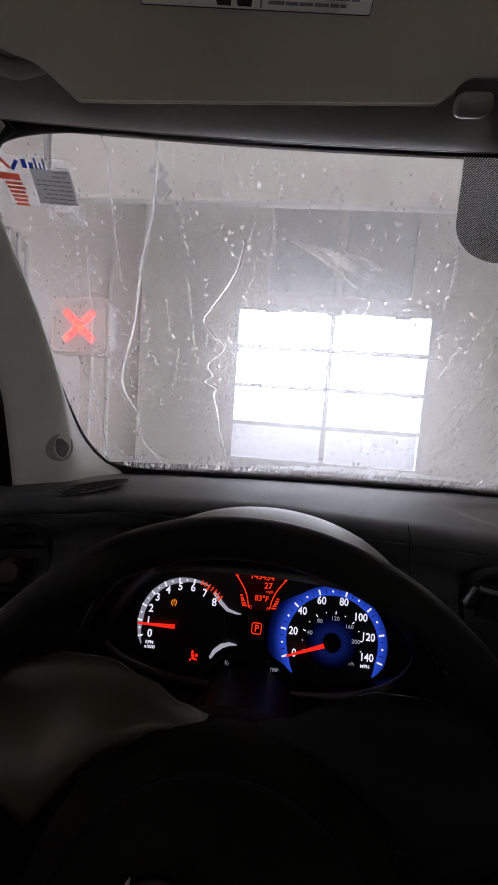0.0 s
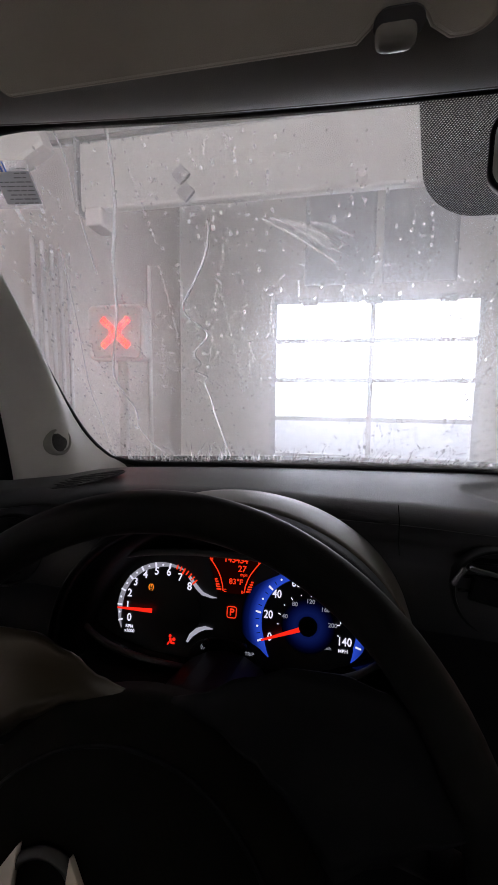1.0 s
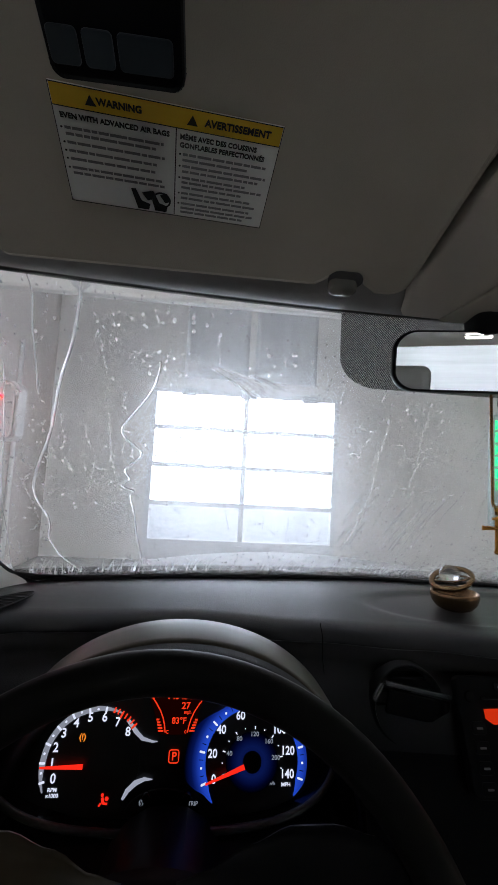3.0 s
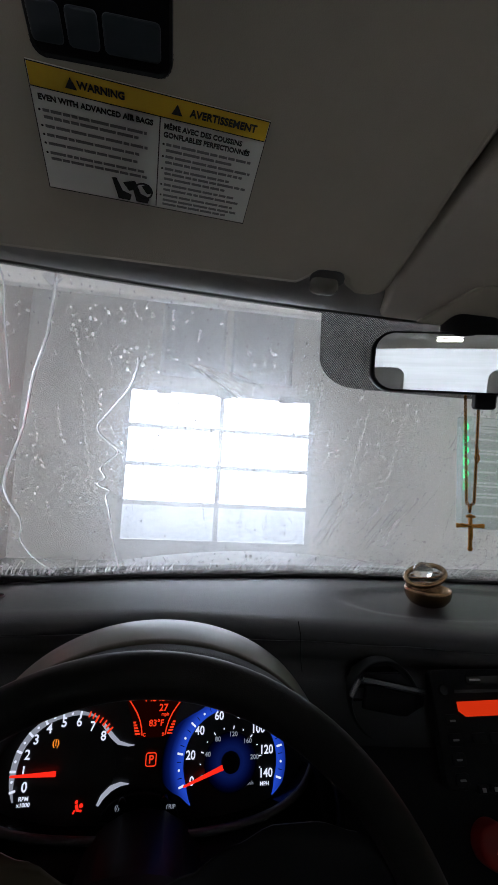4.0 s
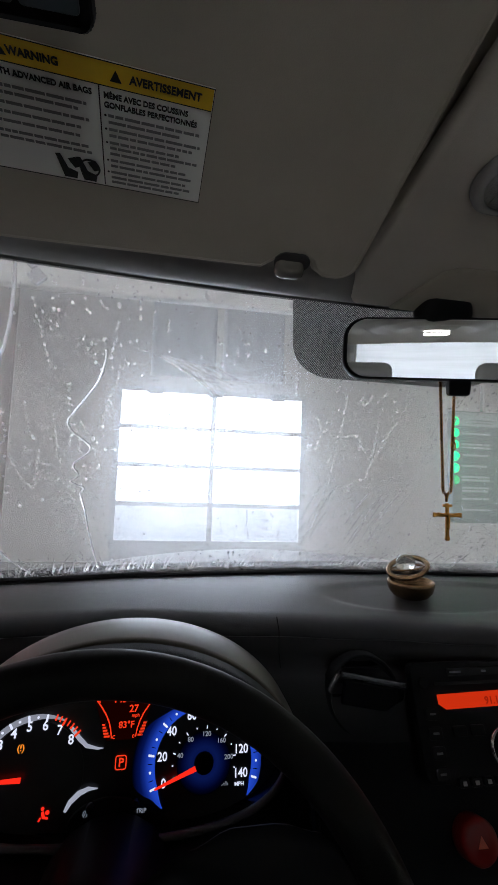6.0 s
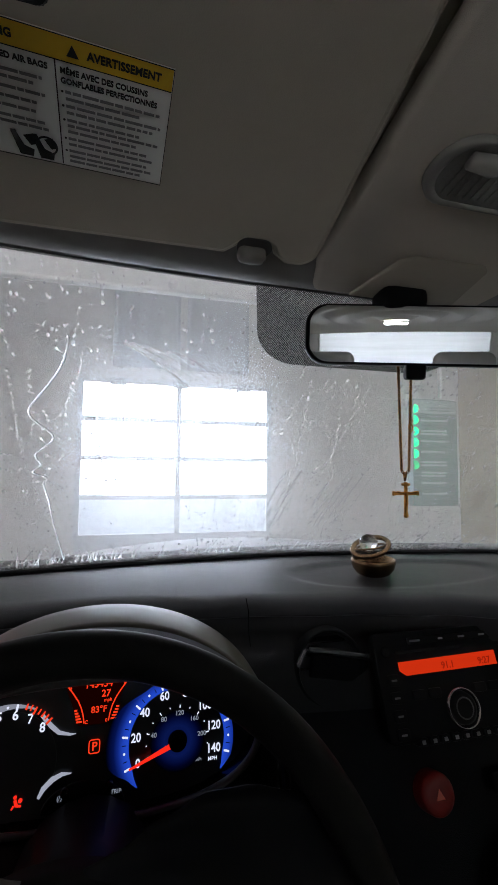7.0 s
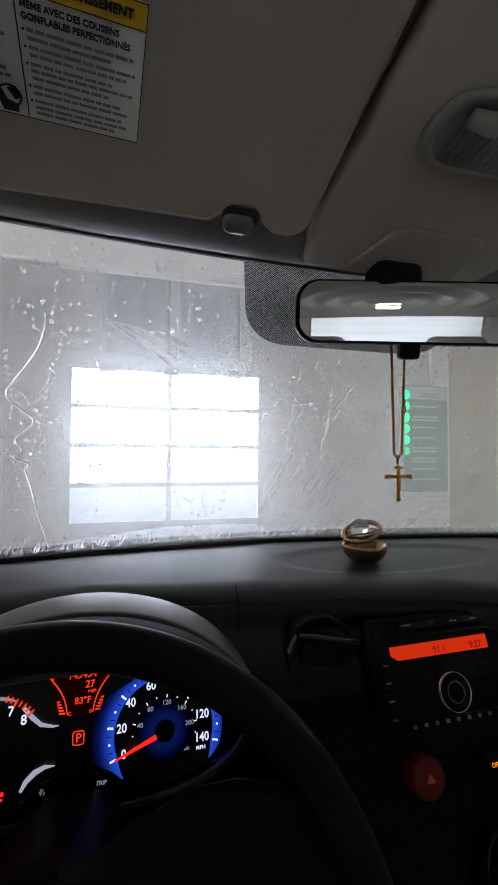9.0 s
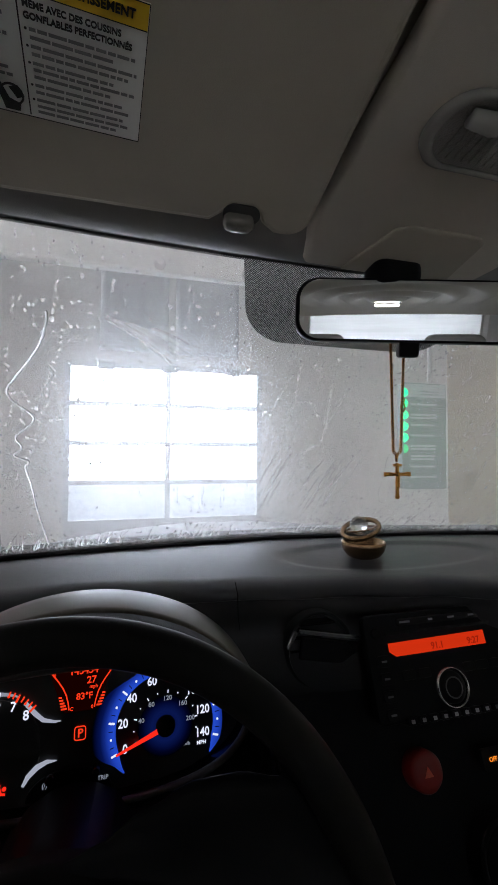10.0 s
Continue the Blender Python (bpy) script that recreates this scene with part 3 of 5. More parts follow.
for side in ("left", "right"):
    p = thing("pillar_trim", "light grey plastic windshield pillar trim", "pillar trim", (-0.32 if side == "left" else 0.99, 0.53, 1.12), "pillar trims")
    part("cover", pillar(side), M_PILLAR, p, smooth=True)
    edge = []
    for k in range(49):
        v = -0.06 + 1.06 * k / 48
        q = shield(-0.299 + 0.06 * math.exp(-max(0, v) / 0.09) + 0.05 * math.exp(-max(0, 1 - v) / 0.06), v, -0.010)
        edge.append((q.x if side == "left" else 2 * XC - q.x, q.y, q.z))
    part("seal_lip", tube(edge, 0.0052, 6), M_RUBBER, p, "black rubber lip along the glass", True)
    sx = 1 if side == "left" else -1
    tx = -0.2865 if side == "left" else 2 * XC + 0.2865
    tm = plane_m((tx, 0.5597, 1.2259), (0.20 * sx, 0.975, -0.05), (0.12 * -sx, 0.1, 0.98))
    tw = part("tweeter_ring", lathe([(0.0225, -0.012), (0.021, 0.001), (0.019, 0.0035), (0.0165, 0.003), (0.0155, 0.0)], 28, tm if sx > 0 else tm @ Matrix.Scale(-1, 4, (0, 0, 1))), M_TWEETER, p, "grey tweeter ring", True)
    part("tweeter_grille", lathe([(0, 0.004), (0.006, 0.0037), (0.012, 0.0025), (0.0158, 0.0005)], 24, tm), mat("grille_mesh", (0.05, 0.05, 0.047), 0.5, bump=1.0, bscale=1400), tw, "dark mesh grille")


for s in (1, -1):
    door = [(1.0, 0.55), (1.10, 0.53), (1.17, 0.52), (1.284, 0.50), (1.35, 0.475), (1.42, 0.43), (1.48, 0.37), (1.54, 0.30), (1.57, 0.26)]
    rows = []
    for k in range(39):
        z = 1.0 + 0.56 * k / 38
        y = curve(z, door)
        rows.append([(XC + s * (x - XC), y + dy, z) for x, dy in ((-0.3325, 0.010), (-0.3335, -0.004), (-0.36, -0.010), (-0.42, -0.01), (-0.47, 0.0))])
    solo("door_frame", loft(rows, 0.004), M_BLACK, "black door frame beside the pillar", "door frame", "structure", True)


def headliner():
    """Roof lining with the ring-shaped ripples spreading from its middle."""
    rows = []
    cy = -1.18
    for j in range(111):
        y = 0.425 - 2.0 * j / 110
        row = []
        for i in range(81):
            x = XC - 0.78 + 1.56 * i / 80
            edge = max(0, abs(x - XC) - 0.60)
            z = 1.590 + 0.030 * (1 - math.exp(-(0.425 - y) / 0.22)) - edge * edge * 2.0 - 0.012 * ((x - XC) / 0.6) ** 2
            z -= 0.05 * max(0.0, (-1.2 - y) / 0.4) ** 2
            r = math.hypot(x - XC, (y - cy) * 0.5)
            fade = min(1, max(0, (0.35 - y) / 0.5 - 0.6))
            back = 1 / (1 + math.exp((-1.32 - y) / 0.03))
            z += 0.0130 * math.cos(r * 2 * math.pi / 0.105) * math.exp(-r / 1.1) * fade * back
            row.append((x, y, z))
        rows.append(row)
    return loft(rows, 0.01)


solo("headliner", headliner(), M_ROOF, "grey vinyl headliner with ring-shaped ripples", "ceiling", "structure", True)
solo("roof_panel", box((XC, -0.64, 1.67), (1.64, 2.12, 0.03), 0.01), M_BLACK, "car roof skin above the lining", "roof", "structure")
# header trim between the lining and the glass
hd = []
for i in range(41):
    x = XC - 0.70 + 1.40 * i / 40
    g = shield(x, 1.0, -0.008)
    hd.append([(x, g.y + 0.006, g.z + 0.012), (x, g.y - 0.006, g.z + 0.005), (x, g.y - 0.014, g.z + 0.001), (x, g.y - 0.024, g.z - 0.0015), (x, g.y - 0.040, g.z - 0.002), (x, g.y - 0.058, g.z + 0.003), (x, g.y - 0.075, g.z + 0.02)])
# Bead added to draw the highlight line above the seal.
solo("header_highlight", tube([(r[2][0], r[2][1], r[2][2] - 0.0030) for r in hd[3:-3]], 0.0016, 6), M_CLIP, "shiny grey bead added for the highlight along the header", "trim", "structure", True)
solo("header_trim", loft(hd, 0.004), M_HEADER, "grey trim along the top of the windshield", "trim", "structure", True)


def car_side(s):
    x = XC + s * 0.80
    y0, y1 = -1.62, 0.56
    bm = join(box((x, (y0 + y1) / 2, 0.57), (0.05, y1 - y0, 0.9), 0.01), box((x, (y0 + y1) / 2, 1.55), (0.05, y1 - y0, 0.14), 0.01),
              box((x, -0.42, 1.3), (0.05, 0.14, 0.4), 0.01), box((x, -1.56, 1.25), (0.05, 0.12, 0.5), 0.01), box((x, 0.50, 1.25), (0.05, 0.16, 0.5), 0.01))
    # Panels are lighter than the cabin looks, to reflect light inside.
    solo("wall_car_side", bm, M_TRIM, "door panels along the cabin, lightened to bounce light", "door panel", "structure")
    g = solo("side_window", box((x, -0.57, 1.25), (0.006, 2.0, 0.52)), M_SIDE, "wet clear side window", "window", "structure")
    g.visible_shadow = False


car_side(-1), car_side(1)
bm = join(box((XC, -1.62, 0.68), (1.64, 0.05, 1.1), 0.01), box((XC, -1.60, 1.615), (1.64, 0.05, 0.09), 0.01), box((XC - 0.61, -1.62, 1.40), (0.42, 0.05, 0.5), 0.03), box((XC + 0.645, -1.62, 1.40), (0.35, 0.05, 0.5), 0.03))
solo("wall_car_rear", bm, M_PILLAR, "grey trimmed tailgate round the rear window", "tailgate", "structure")
rw = solo("rear_window", box((XC, -1.63, 1.39), (1.0, 0.006, 0.42)), M_REARGLASS, "wet rear window", "window", "structure")
rw.visible_shadow = False
solo("cabin_floor", box((XC, -0.4, 0.25), (1.6, 2.6, 0.05), 0.01), M_SEAT, "dark carpet of the cabin floor", "floor", "structure")
solo("firewall", box((XC, 0.80, 0.65), (1.6, 0.03, 0.9)), M_BLACK, "dark bulkhead behind the dashboard", "wall", "structure")
# bonnet in front of the glass
rows = [[(XC - 0.75 + 1.5 * i / 20, 0.80 + 0.75 * j / 10, 1.145 - 0.06 * (j / 10) ** 2 - 0.10 * ((i - 10) / 10) ** 2 * (0.4 + 0.6 * j / 10)) for i in range(21)] for j in range(11)]
solo("bonnet", loft(rows, 0.01), mat("car_paint", (0.50, 0.51, 0.53), 0.55, var=0.3, scale=25), "foam-covered wet car bonnet", "bonnet", "structure", True)


def front_seat(x):
    s = thing("front_seat", "dark cloth front seat with headrest", "seat", (x, -0.45, 0.28), "front seats")
    part("cushion", box((x, -0.33, 0.52), (0.50, 0.50, 0.20), 0.06, None, 4), M_SEAT, s, smooth=True)
    part("backrest", box((x, -0.68, 0.90), (0.48, 0.16, 0.66), 0.06, Matrix.Rotation(radians(-14), 4, "X"), 4), M_SEAT, s, smooth=True)
    part("headrest", box((x, -0.80, 1.28), (0.26, 0.11, 0.17), 0.04, Matrix.Rotation(radians(-14), 4, "X"), 4), M_SEAT, s, smooth=True)
    part("base", box((x, -0.36, 0.35), (0.40, 0.44, 0.14), 0.02), M_BLACK, s)


front_seat(0.013), front_seat(2 * XC - 0.013)
M_REARSEAT = mat("rear_seat_cloth", (0.34, 0.34, 0.33), 0.9)
rs = thing("rear_bench", "grey cloth rear bench with two headrests", "seat", (XC, -1.2, 0.28))
part("base", box((XC, -1.2, 0.33), (1.2, 0.40, 0.13), 0.02), M_BLACK, rs)
part("cushion", box((XC, -1.12, 0.50), (1.25, 0.45, 0.22), 0.06, None, 4), M_REARSEAT, rs, smooth=True)
part("backrest", box((XC, -1.40, 0.90), (1.25, 0.15, 0.70), 0.06, Matrix.Rotation(radians(-8), 4, "X"), 4), M_REARSEAT, rs, smooth=True)
for x in (XC - 0.33, XC + 0.33):
    part("headrest", box((x, -1.45, 1.355), (0.28, 0.10, 0.22), 0.045, None, 4), M_REARSEAT, rs, smooth=True)

# ---- dashboard ----
CREASE = [(-0.45, 0.42), (-0.33, 0.45), (-0.25, 0.50), (-0.18, 0.535), (0.0, 0.548), (0.17, 0.522), (0.30, 0.502), (0.43, 0.475), (0.52, 0.44), (0.64, 0.43), (0.90, 0.45), (1.12, 0.42)]


def dash_rows():
    rows = []
    for i in range(193):
        x = -0.43 + 1.53 * i / 192
        c = interp(x, CREASE)
        b = shield(x, 0.0, -0.006)
        row = [(x, b.y + 0.03, 1.135), (x, b.y + 0.012, 1.158), (x, b.y - 0.012, 1.1675)]
        for k in range(1, 33):
            f = k / 33
            y = b.y - 0.012 + (c + 0.012 - b.y + 0.012) * f
            e = math.hypot((x - 0.47) / 0.185, (y - 0.605) / 0.085)
            z = 1.1675 + 0.006 * math.sin(math.pi * f) + 0.003 * f - 0.0055 / (1 + math.exp((e - 1) / 0.03))
            row.append((x, y, z))
        row += [(x, c, 1.170), (x, c - 0.012, 1.164), (x, c - 0.019, 1.152), (x, c - 0.020, 1.135), (x, c - 0.016, 1.122)]
        mid = math.exp(-(((x - 0.43) / 0.19) ** 4))
        fy = 0.462 * (1 - mid) + 0.452 * mid
        for z, dy in ((1.115, 0.012), (1.10, 0.0), (1.06, -0.012), (1.0, -0.03), (0.93, -0.05), (0.86, -0.06), (0.78, -0.05), (0.66, 0.02), (0.55, 0.10)):
            lean = (1.12 - z) * 0.30 * mid
            row.append((x, min(c - 0.012, fy + dy * (1 - mid) - lean), z))
        rows.append(row)
    return rows


dash = thing("dashboard", "dark grey grained plastic dashboard under the windshield", "dashboard", (XC, 0.6, 0.55))
dr = dash_rows()
# Three tones from pad to face imitate light fading down the dash.
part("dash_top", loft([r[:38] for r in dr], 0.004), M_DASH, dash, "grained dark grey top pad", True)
part("dash_brow", loft([r[37:43] for r in dr], 0.004), mat("dash_plastic_half_shade", (0.017, 0.0175, 0.020), 0.5, bump=0.2, bscale=900, spec=0.3), dash, "rolled front edge, half darkened for shade", True)
part("dash_face", loft([r[42:] for r in dr], 0.004), M_LOWER, dash, "lower dash, darkened in place of shade", True)
# seam beside the driver's hood, down from the crease
part("seam", tube([(0.186, 0.512, 1.172), (0.186, 0.498, 1.160), (0.186, 0.495, 1.135), (0.186, 0.470, 1.10)], 0.0006, 6), M_LOWER, dash)

def defrost_vent():
    cm = plane_m((-0.232, 0.545, 1.1728), (0.62, 0.78, 0.1), (-0.78, 0.62, 0.0))
    oval = [(0.054 * math.cos(radians(a)), 0.021 * math.sin(radians(a)) * (1 - 0.25 * math.cos(radians(a)))) for a in range(0, 360, 10)]
    v = part("defroster", prism(oval, 0.0022, cm, 0.0006), M_BLACK, dash, "black oval defroster vent")
    part("vent_rim", tube([cm @ Vector((x * 1.02, y * 1.04, 0.0022)) for x, y in oval], 0.0012, 6, True), M_DASH, v, smooth=True)
    for k in range(9):
        u = -0.040 + 0.010 * k
        h = 0.036 * math.sqrt(max(0.05, 1 - (u / 0.052) ** 2))
        part("vane", box((0, 0, 0), (0.0018, h, 0.0022), 0.0005), M_DASH, v).data.transform(at(cm, u, 0, 0.0026, 24))


defrost_vent()


def round_vent(cx, cy, cz, r, label, tilt=0.0):
    v = thing("air_vent", label, "air vent", (cx, cy, cz - r), "dash air vents")
    m = plane_m((cx, cy, cz), (1, tilt, 0), (0, 0.15, 1))
    part("ring", lathe([(r * 0.86, -0.03), (r * 0.90, 0.004), (r * 0.96, 0.010), (r, 0.006), (r * 1.03, -0.01)], 40, m), M_BLACK, v, smooth=True)
    for k in range(-2, 3):
        w = 2 * math.sqrt(max(0, (r * 0.84) ** 2 - (k * r * 0.33) ** 2))
        part("slat", box((0, 0, 0), (w, 0.003, 0.022), 0.001), M_GLOSS, v).data.transform(at(m, 0, k * r * 0.33, -0.008))
    part("backing", lathe([(0, -0.028), (r * 0.88, -0.028)], 32, m), M_BLACK, v)
    return v, m


v, vm = round_vent(0.275, 0.455, 1.103, 0.043, "black round dash vent with a chrome bar")
part("chrome_bar", box((0, 0, 0), (0.078, 0.0058, 0.008), 0.0018), M_SATIN, v, "chrome bar").data.transform(at(vm, 0.009, 0.018, 0.012, -11))
part("chrome_tip", box((0, 0, 0), (0.005, 0.022, 0.008), 0.002), M_SATIN, v, "chrome tip").data.transform(at(vm, -0.038, 0.016, 0.012, -32))
part("flap", box((0, 0, 0), (0.074, 0.026, 0.006), 0.002), M_GLOSS, v, "gloss black flap under the bar").data.transform(at(vm, 0.010, -0.001, 0.008, -11))
v, vm = round_vent(-0.285, 0.452, 1.100, 0.045, "black round side vent with a dull red knob", 0.3)
part("knob", lathe([(0, 0.02), (0.012, 0.018), (0.014, 0.0)], 16, at(vm, 0, -0.01, 0.0)), mat("knob_red", (0.04, 0.014, 0.014), 0.4), v, "dull red knob")


# ---- instrument cluster ----
GO = (0.015, 0.408, 1.075)
GM = plane_m(GO, (1, 0, 0), (0, 0.205, 0.979))


def gz(x, z):
    """Local place on the dial face of a world x, z."""
    return x - GO[0], (z - GO[2]) / 0.979


def cluster():
    c = thing("instrument_cluster", "lit instrument cluster with white and blue dials", "instrument cluster", (0.0, 0.42, 1.0))
    outline = []
    for k in range(72):
        a = 2 * math.pi * k / 72
        u = 0.158 * math.cos(a)
        v = 0.062 * math.sin(a) * (1 + 0.12 * math.cos(2 * a)) + 0.004
        outline.append((u - 0.006, v))
    part("face", prism(outline, -0.006, GM), M_FACE, c)
    lip = tube([GM @ Vector((u * 1.03, v * 1.05 - 0.001, 0.016)) for u, v in outline], 0.0035, 8, True)
    part("lip", lip, M_LIP, c, "gloss black lip round the dials", True)
    wall = loft([[GM @ Vector((u, v, 0)) for u, v in outline], [GM @ Vector((u * 1.03, v * 1.05 - 0.001, 0.018)) for u, v in outline]], 0, True)
    part("well", wall, M_GLOSS, c, smooth=True)
    # rev counter
    tx, tv = gz(-0.0615, 1.0695)
    tm = at(GM, tx, tv, 0.0015)
    dial = part("rev_counter", lathe([(0, 0.001), (0.0435, 0.001), (0.0437, 0)], 48, at(GM, tx, tv, 0.0003)), M_FACE, c)
    part("white_band", ring_sector(0.0445, 0.0500, 207, 62, 40, 0.0006, tm, lambda f: min(1, 0.25 + f * 4) * (1 if f < 0.75 else max(0.25, 1 - (f - 0.75) * 3))), lamp_mat("band_white", (0.8, 0.82, 0.95), 0.28), dial, "softly lit white band")
    sw = [(-0.033, 1.107), (-0.024, 1.097), (-0.017, 1.091), (-0.007, 1.0885), (-0.002, 1.0885)]
    part("white_tail", tube([GM @ Vector((*gz(x, z), 0.0018)) for x, z in sw], [0.0018, 0.0022, 0.002, 0.0012, 0.0004], 6, False, 0.2, (0, 1, 0)), lamp_mat("tail_white", (0.8, 0.82, 0.95), 0.4), dial)
    for n in range(9):
        a = radians(197 - n * 19.25)
        rn = 0.0372 + 0.0036 * min(1, n / 3)
        part("number", words(str(n), 0.0112, at(tm, rn * math.cos(a), rn * math.sin(a), 0.0008), squeeze=0.92), L_WHITE, dial)
        mk = at(tm, 0.0475 * math.cos(a), 0.0475 * math.sin(a), 0.0006, math.degrees(a))
        part("tick", prism(rounded(0.0055, 0.0019, 0.0008, 3), 0.0006, mk), L_ORANGE if n > 6 else L_WHITE, dial)
        if n < 8:
            a -= radians(9.6)
            part("dot", lathe([(0, 0.0006), (0.0011, 0.0006), (0.0011, 0)], 10, at(tm, 0.0475 * math.cos(a), 0.0475 * math.sin(a), 0.0006)), L_ORANGE if n > 5 else L_WHITE, dial)
    for k in range(7):
        a = radians(197 - (6.5 + 0.25 * k) * 19.25)
        part("red_mark", box((0, 0, 0), (0.005, 0.0014, 0.0005)), L_ORANGE, dial).data.transform(at(tm, 0.0492 * math.cos(a), 0.0492 * math.sin(a), 0.0009, math.degrees(a)))
    part("caption", join(words("RPM", 0.0046, at(GM, *gz(-0.0965, 1.0500), 0.0018)), words("x1000", 0.0046, at(GM, *gz(-0.0960, 1.0455), 0.0018))), L_WHITE, dial)
    part("needle", prism([(-0.0485, -0.0007), (-0.009, -0.0021), (-0.009, 0.0021), (-0.0485, 0.0007)], 0.0015, at(tm, 0, 0, 0.003, 1)), L_NEEDLE, dial, "glowing red needle")
    # speedometer
    sx, sv = gz(0.0923, 1.0716)
    sm = at(GM, sx, sv, 0.0015)
    centre = tuple(sm.translation)
    sp = part("speedometer", lathe([(0, 0.001), (0.0455, 0.001), (0.0457, 0)], 56, at(GM, sx, sv, 0.0003)), M_FACE, c)
    band = []
    for k in range(97):
        a = 222 - 257 * k / 96
        wide = max(0.0, min(1.0, (212 - a) / 22)) * max(0.0, min(1.0, (a - 122) / 40))
        wide = wide * wide * (3 - 2 * wide)
        end = min(1.0, k / 7) * min(1.0, (96 - k) / 6)
        r0, r1 = 0.0505 - 0.0043 * end, 0.0512 + 0.0044 * end + 0.0110 * wide
        band.append([sm @ Vector((r * math.cos(radians(a)), r * math.sin(radians(a)), 0)) for r in (r0, 0.5 * (r0 + r1), r1)])
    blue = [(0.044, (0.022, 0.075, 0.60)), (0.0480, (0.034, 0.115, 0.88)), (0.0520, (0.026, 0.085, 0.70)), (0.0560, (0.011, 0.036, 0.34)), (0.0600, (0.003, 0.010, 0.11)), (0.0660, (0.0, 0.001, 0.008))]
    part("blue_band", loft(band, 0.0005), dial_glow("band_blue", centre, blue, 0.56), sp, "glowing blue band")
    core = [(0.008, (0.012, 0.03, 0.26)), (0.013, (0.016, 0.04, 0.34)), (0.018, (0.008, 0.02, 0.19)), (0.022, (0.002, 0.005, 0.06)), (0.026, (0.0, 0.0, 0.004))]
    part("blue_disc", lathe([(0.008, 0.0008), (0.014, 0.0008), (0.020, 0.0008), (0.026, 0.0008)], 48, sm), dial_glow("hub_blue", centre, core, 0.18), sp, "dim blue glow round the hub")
    part("hub", lathe([(0, 0.006), (0.0085, 0.005), (0.0095, 0.0)], 28, sm), M_BLACK, sp, smooth=True)
    for i in range(15):
        mph = i * 10
        a = radians(201.5 - mph * 1.56)
        if i % 2 == 0:
            rr = 0.0420 if 40 <= mph <= 80 else 0.0402 if mph < 40 else 0.0388 if mph == 100 else 0.0370
            part("number", words(str(mph), 0.0108, at(sm, rr * math.cos(a), rr * math.sin(a), 0.0008), squeeze=0.86), L_WHITE, sp)
            part("tick", prism(rounded(0.0058, 0.0018, 0.0008, 3), 0.0006, at(sm, 0.0505 * math.cos(a), 0.0505 * math.sin(a), 0.0007, math.degrees(a))), L_WHITE, sp)
        else:
            part("dot", lathe([(0, 0.0006), (0.0011, 0.0006), (0.0011, 0)], 10, at(sm, 0.0505 * math.cos(a), 0.0505 * math.sin(a), 0.0007)), L_WHITE, sp)
    for i in range(14):
        a = radians(201.5 - (5 + 10 * i) * 1.56)
        part("half_tick", box((0, 0, 0), (0.0040, 0.0006, 0.0003)), M_FACE, sp).data.transform(at(sm, 0.0505 * math.cos(a), 0.0505 * math.sin(a), 0.0008, math.degrees(a)))
    for i in range(12):
        a = radians(201 - i * 19.25)
        part("fine_tick", box((0, 0, 0), (0.0028 if i % 2 == 0 else 0.0013, 0.0009, 0.0005)), L_WHITE, sp).data.transform(at(sm, 0.0297 * math.cos(a), 0.0297 * math.sin(a), 0.0010, math.degrees(a)))
        if i % 2 == 0 and i > 0:
            part("fine_number", words(str(i * 20), 0.0058, at(sm, 0.0240 * math.cos(a), 0.0240 * math.sin(a), 0.0014)), L_GREY, sp)
    part("caption", words("MPH", 0.0046, at(GM, *gz(0.1265, 1.0525), 0.0022)), L_WHITE, sp)
    part("caption", words("km/h", 0.0040, at(GM, *gz(0.1115, 1.0535), 0.0020)), L_GREY, sp)
    part("needle", prism([(-0.0485, -0.0007), (-0.007, -0.0022), (-0.007, 0.0022), (-0.0485, 0.0007)], 0.0015, at(sm, 0, 0, 0.0035, 21)), L_NEEDLE, sp, "glowing red needle")
    # display between the dials
    lc = part("display", prism([gz(-0.016, 1.134), gz(0.046, 1.134), gz(0.027, 1.094), gz(0.000, 1.094)], 0.0006, at(GM, 0, 0, 0.0006)), lamp_mat("display_glow", (0.5, 0.02, 0.005), 0.014), c, "dark orange liquid crystal display")
    part("digits", words("145454", 0.0086, at(GM, *gz(0.0165, 1.1275), 0.0018)), L_ORANGE, lc)
    part("digits", words("27", 0.0086, at(GM, *gz(0.0235, 1.1190), 0.0018)), L_ORANGE, lc)
    part("digits", words("mph", 0.0042, at(GM, *gz(0.0255, 1.1135), 0.0018)), L_ORANGE, lc)
    part("digits", words("83°F", 0.0078, at(GM, *gz(0.0175, 1.1060), 0.0018)), L_ORANGE, lc)
    for sgn, x0, x1 in ((1, -0.0115, 0.0045), (-1, 0.0425, 0.0265)):
        pts = [GM @ Vector((*gz(x0 + (x1 - x0) * f + sgn * 0.0035 * math.sin(math.pi * f), 1.1275 - 0.0315 * f), 0.0018)) for f in (0, 0.2, 0.4, 0.6, 0.8, 1)]
        part("scale", tube(pts, 0.0006, 6), L_ORANGE, lc)
        for k in range(5):
            part("bar", box((0, 0, 0), (0.0052 - 0.0006 * k, 0.0015, 0.0004)), L_ORANGE, lc).data.transform(at(GM, *gz(x1 - sgn * (0.0045 + 0.0009 * k), 1.0975 + 0.0024 * k), 0.0018))
        part("letter", words("H" if sgn > 0 else "F", 0.0042, at(GM, *gz(x0 + sgn * 0.002, 1.1265), 0.0018)), L_ORANGE, lc)
        part("letter", words("C" if sgn > 0 else "0", 0.0042, at(GM, *gz(x1 + sgn * 0.002, 1.0965), 0.0018)), L_ORANGE, lc)
        part("icon", box((0, 0, 0), (0.006, 0.004, 0.0004)), L_ORANGE, lc).data.transform(at(GM, *gz(x0 - sgn * 0.001, 1.1315), 0.0018))
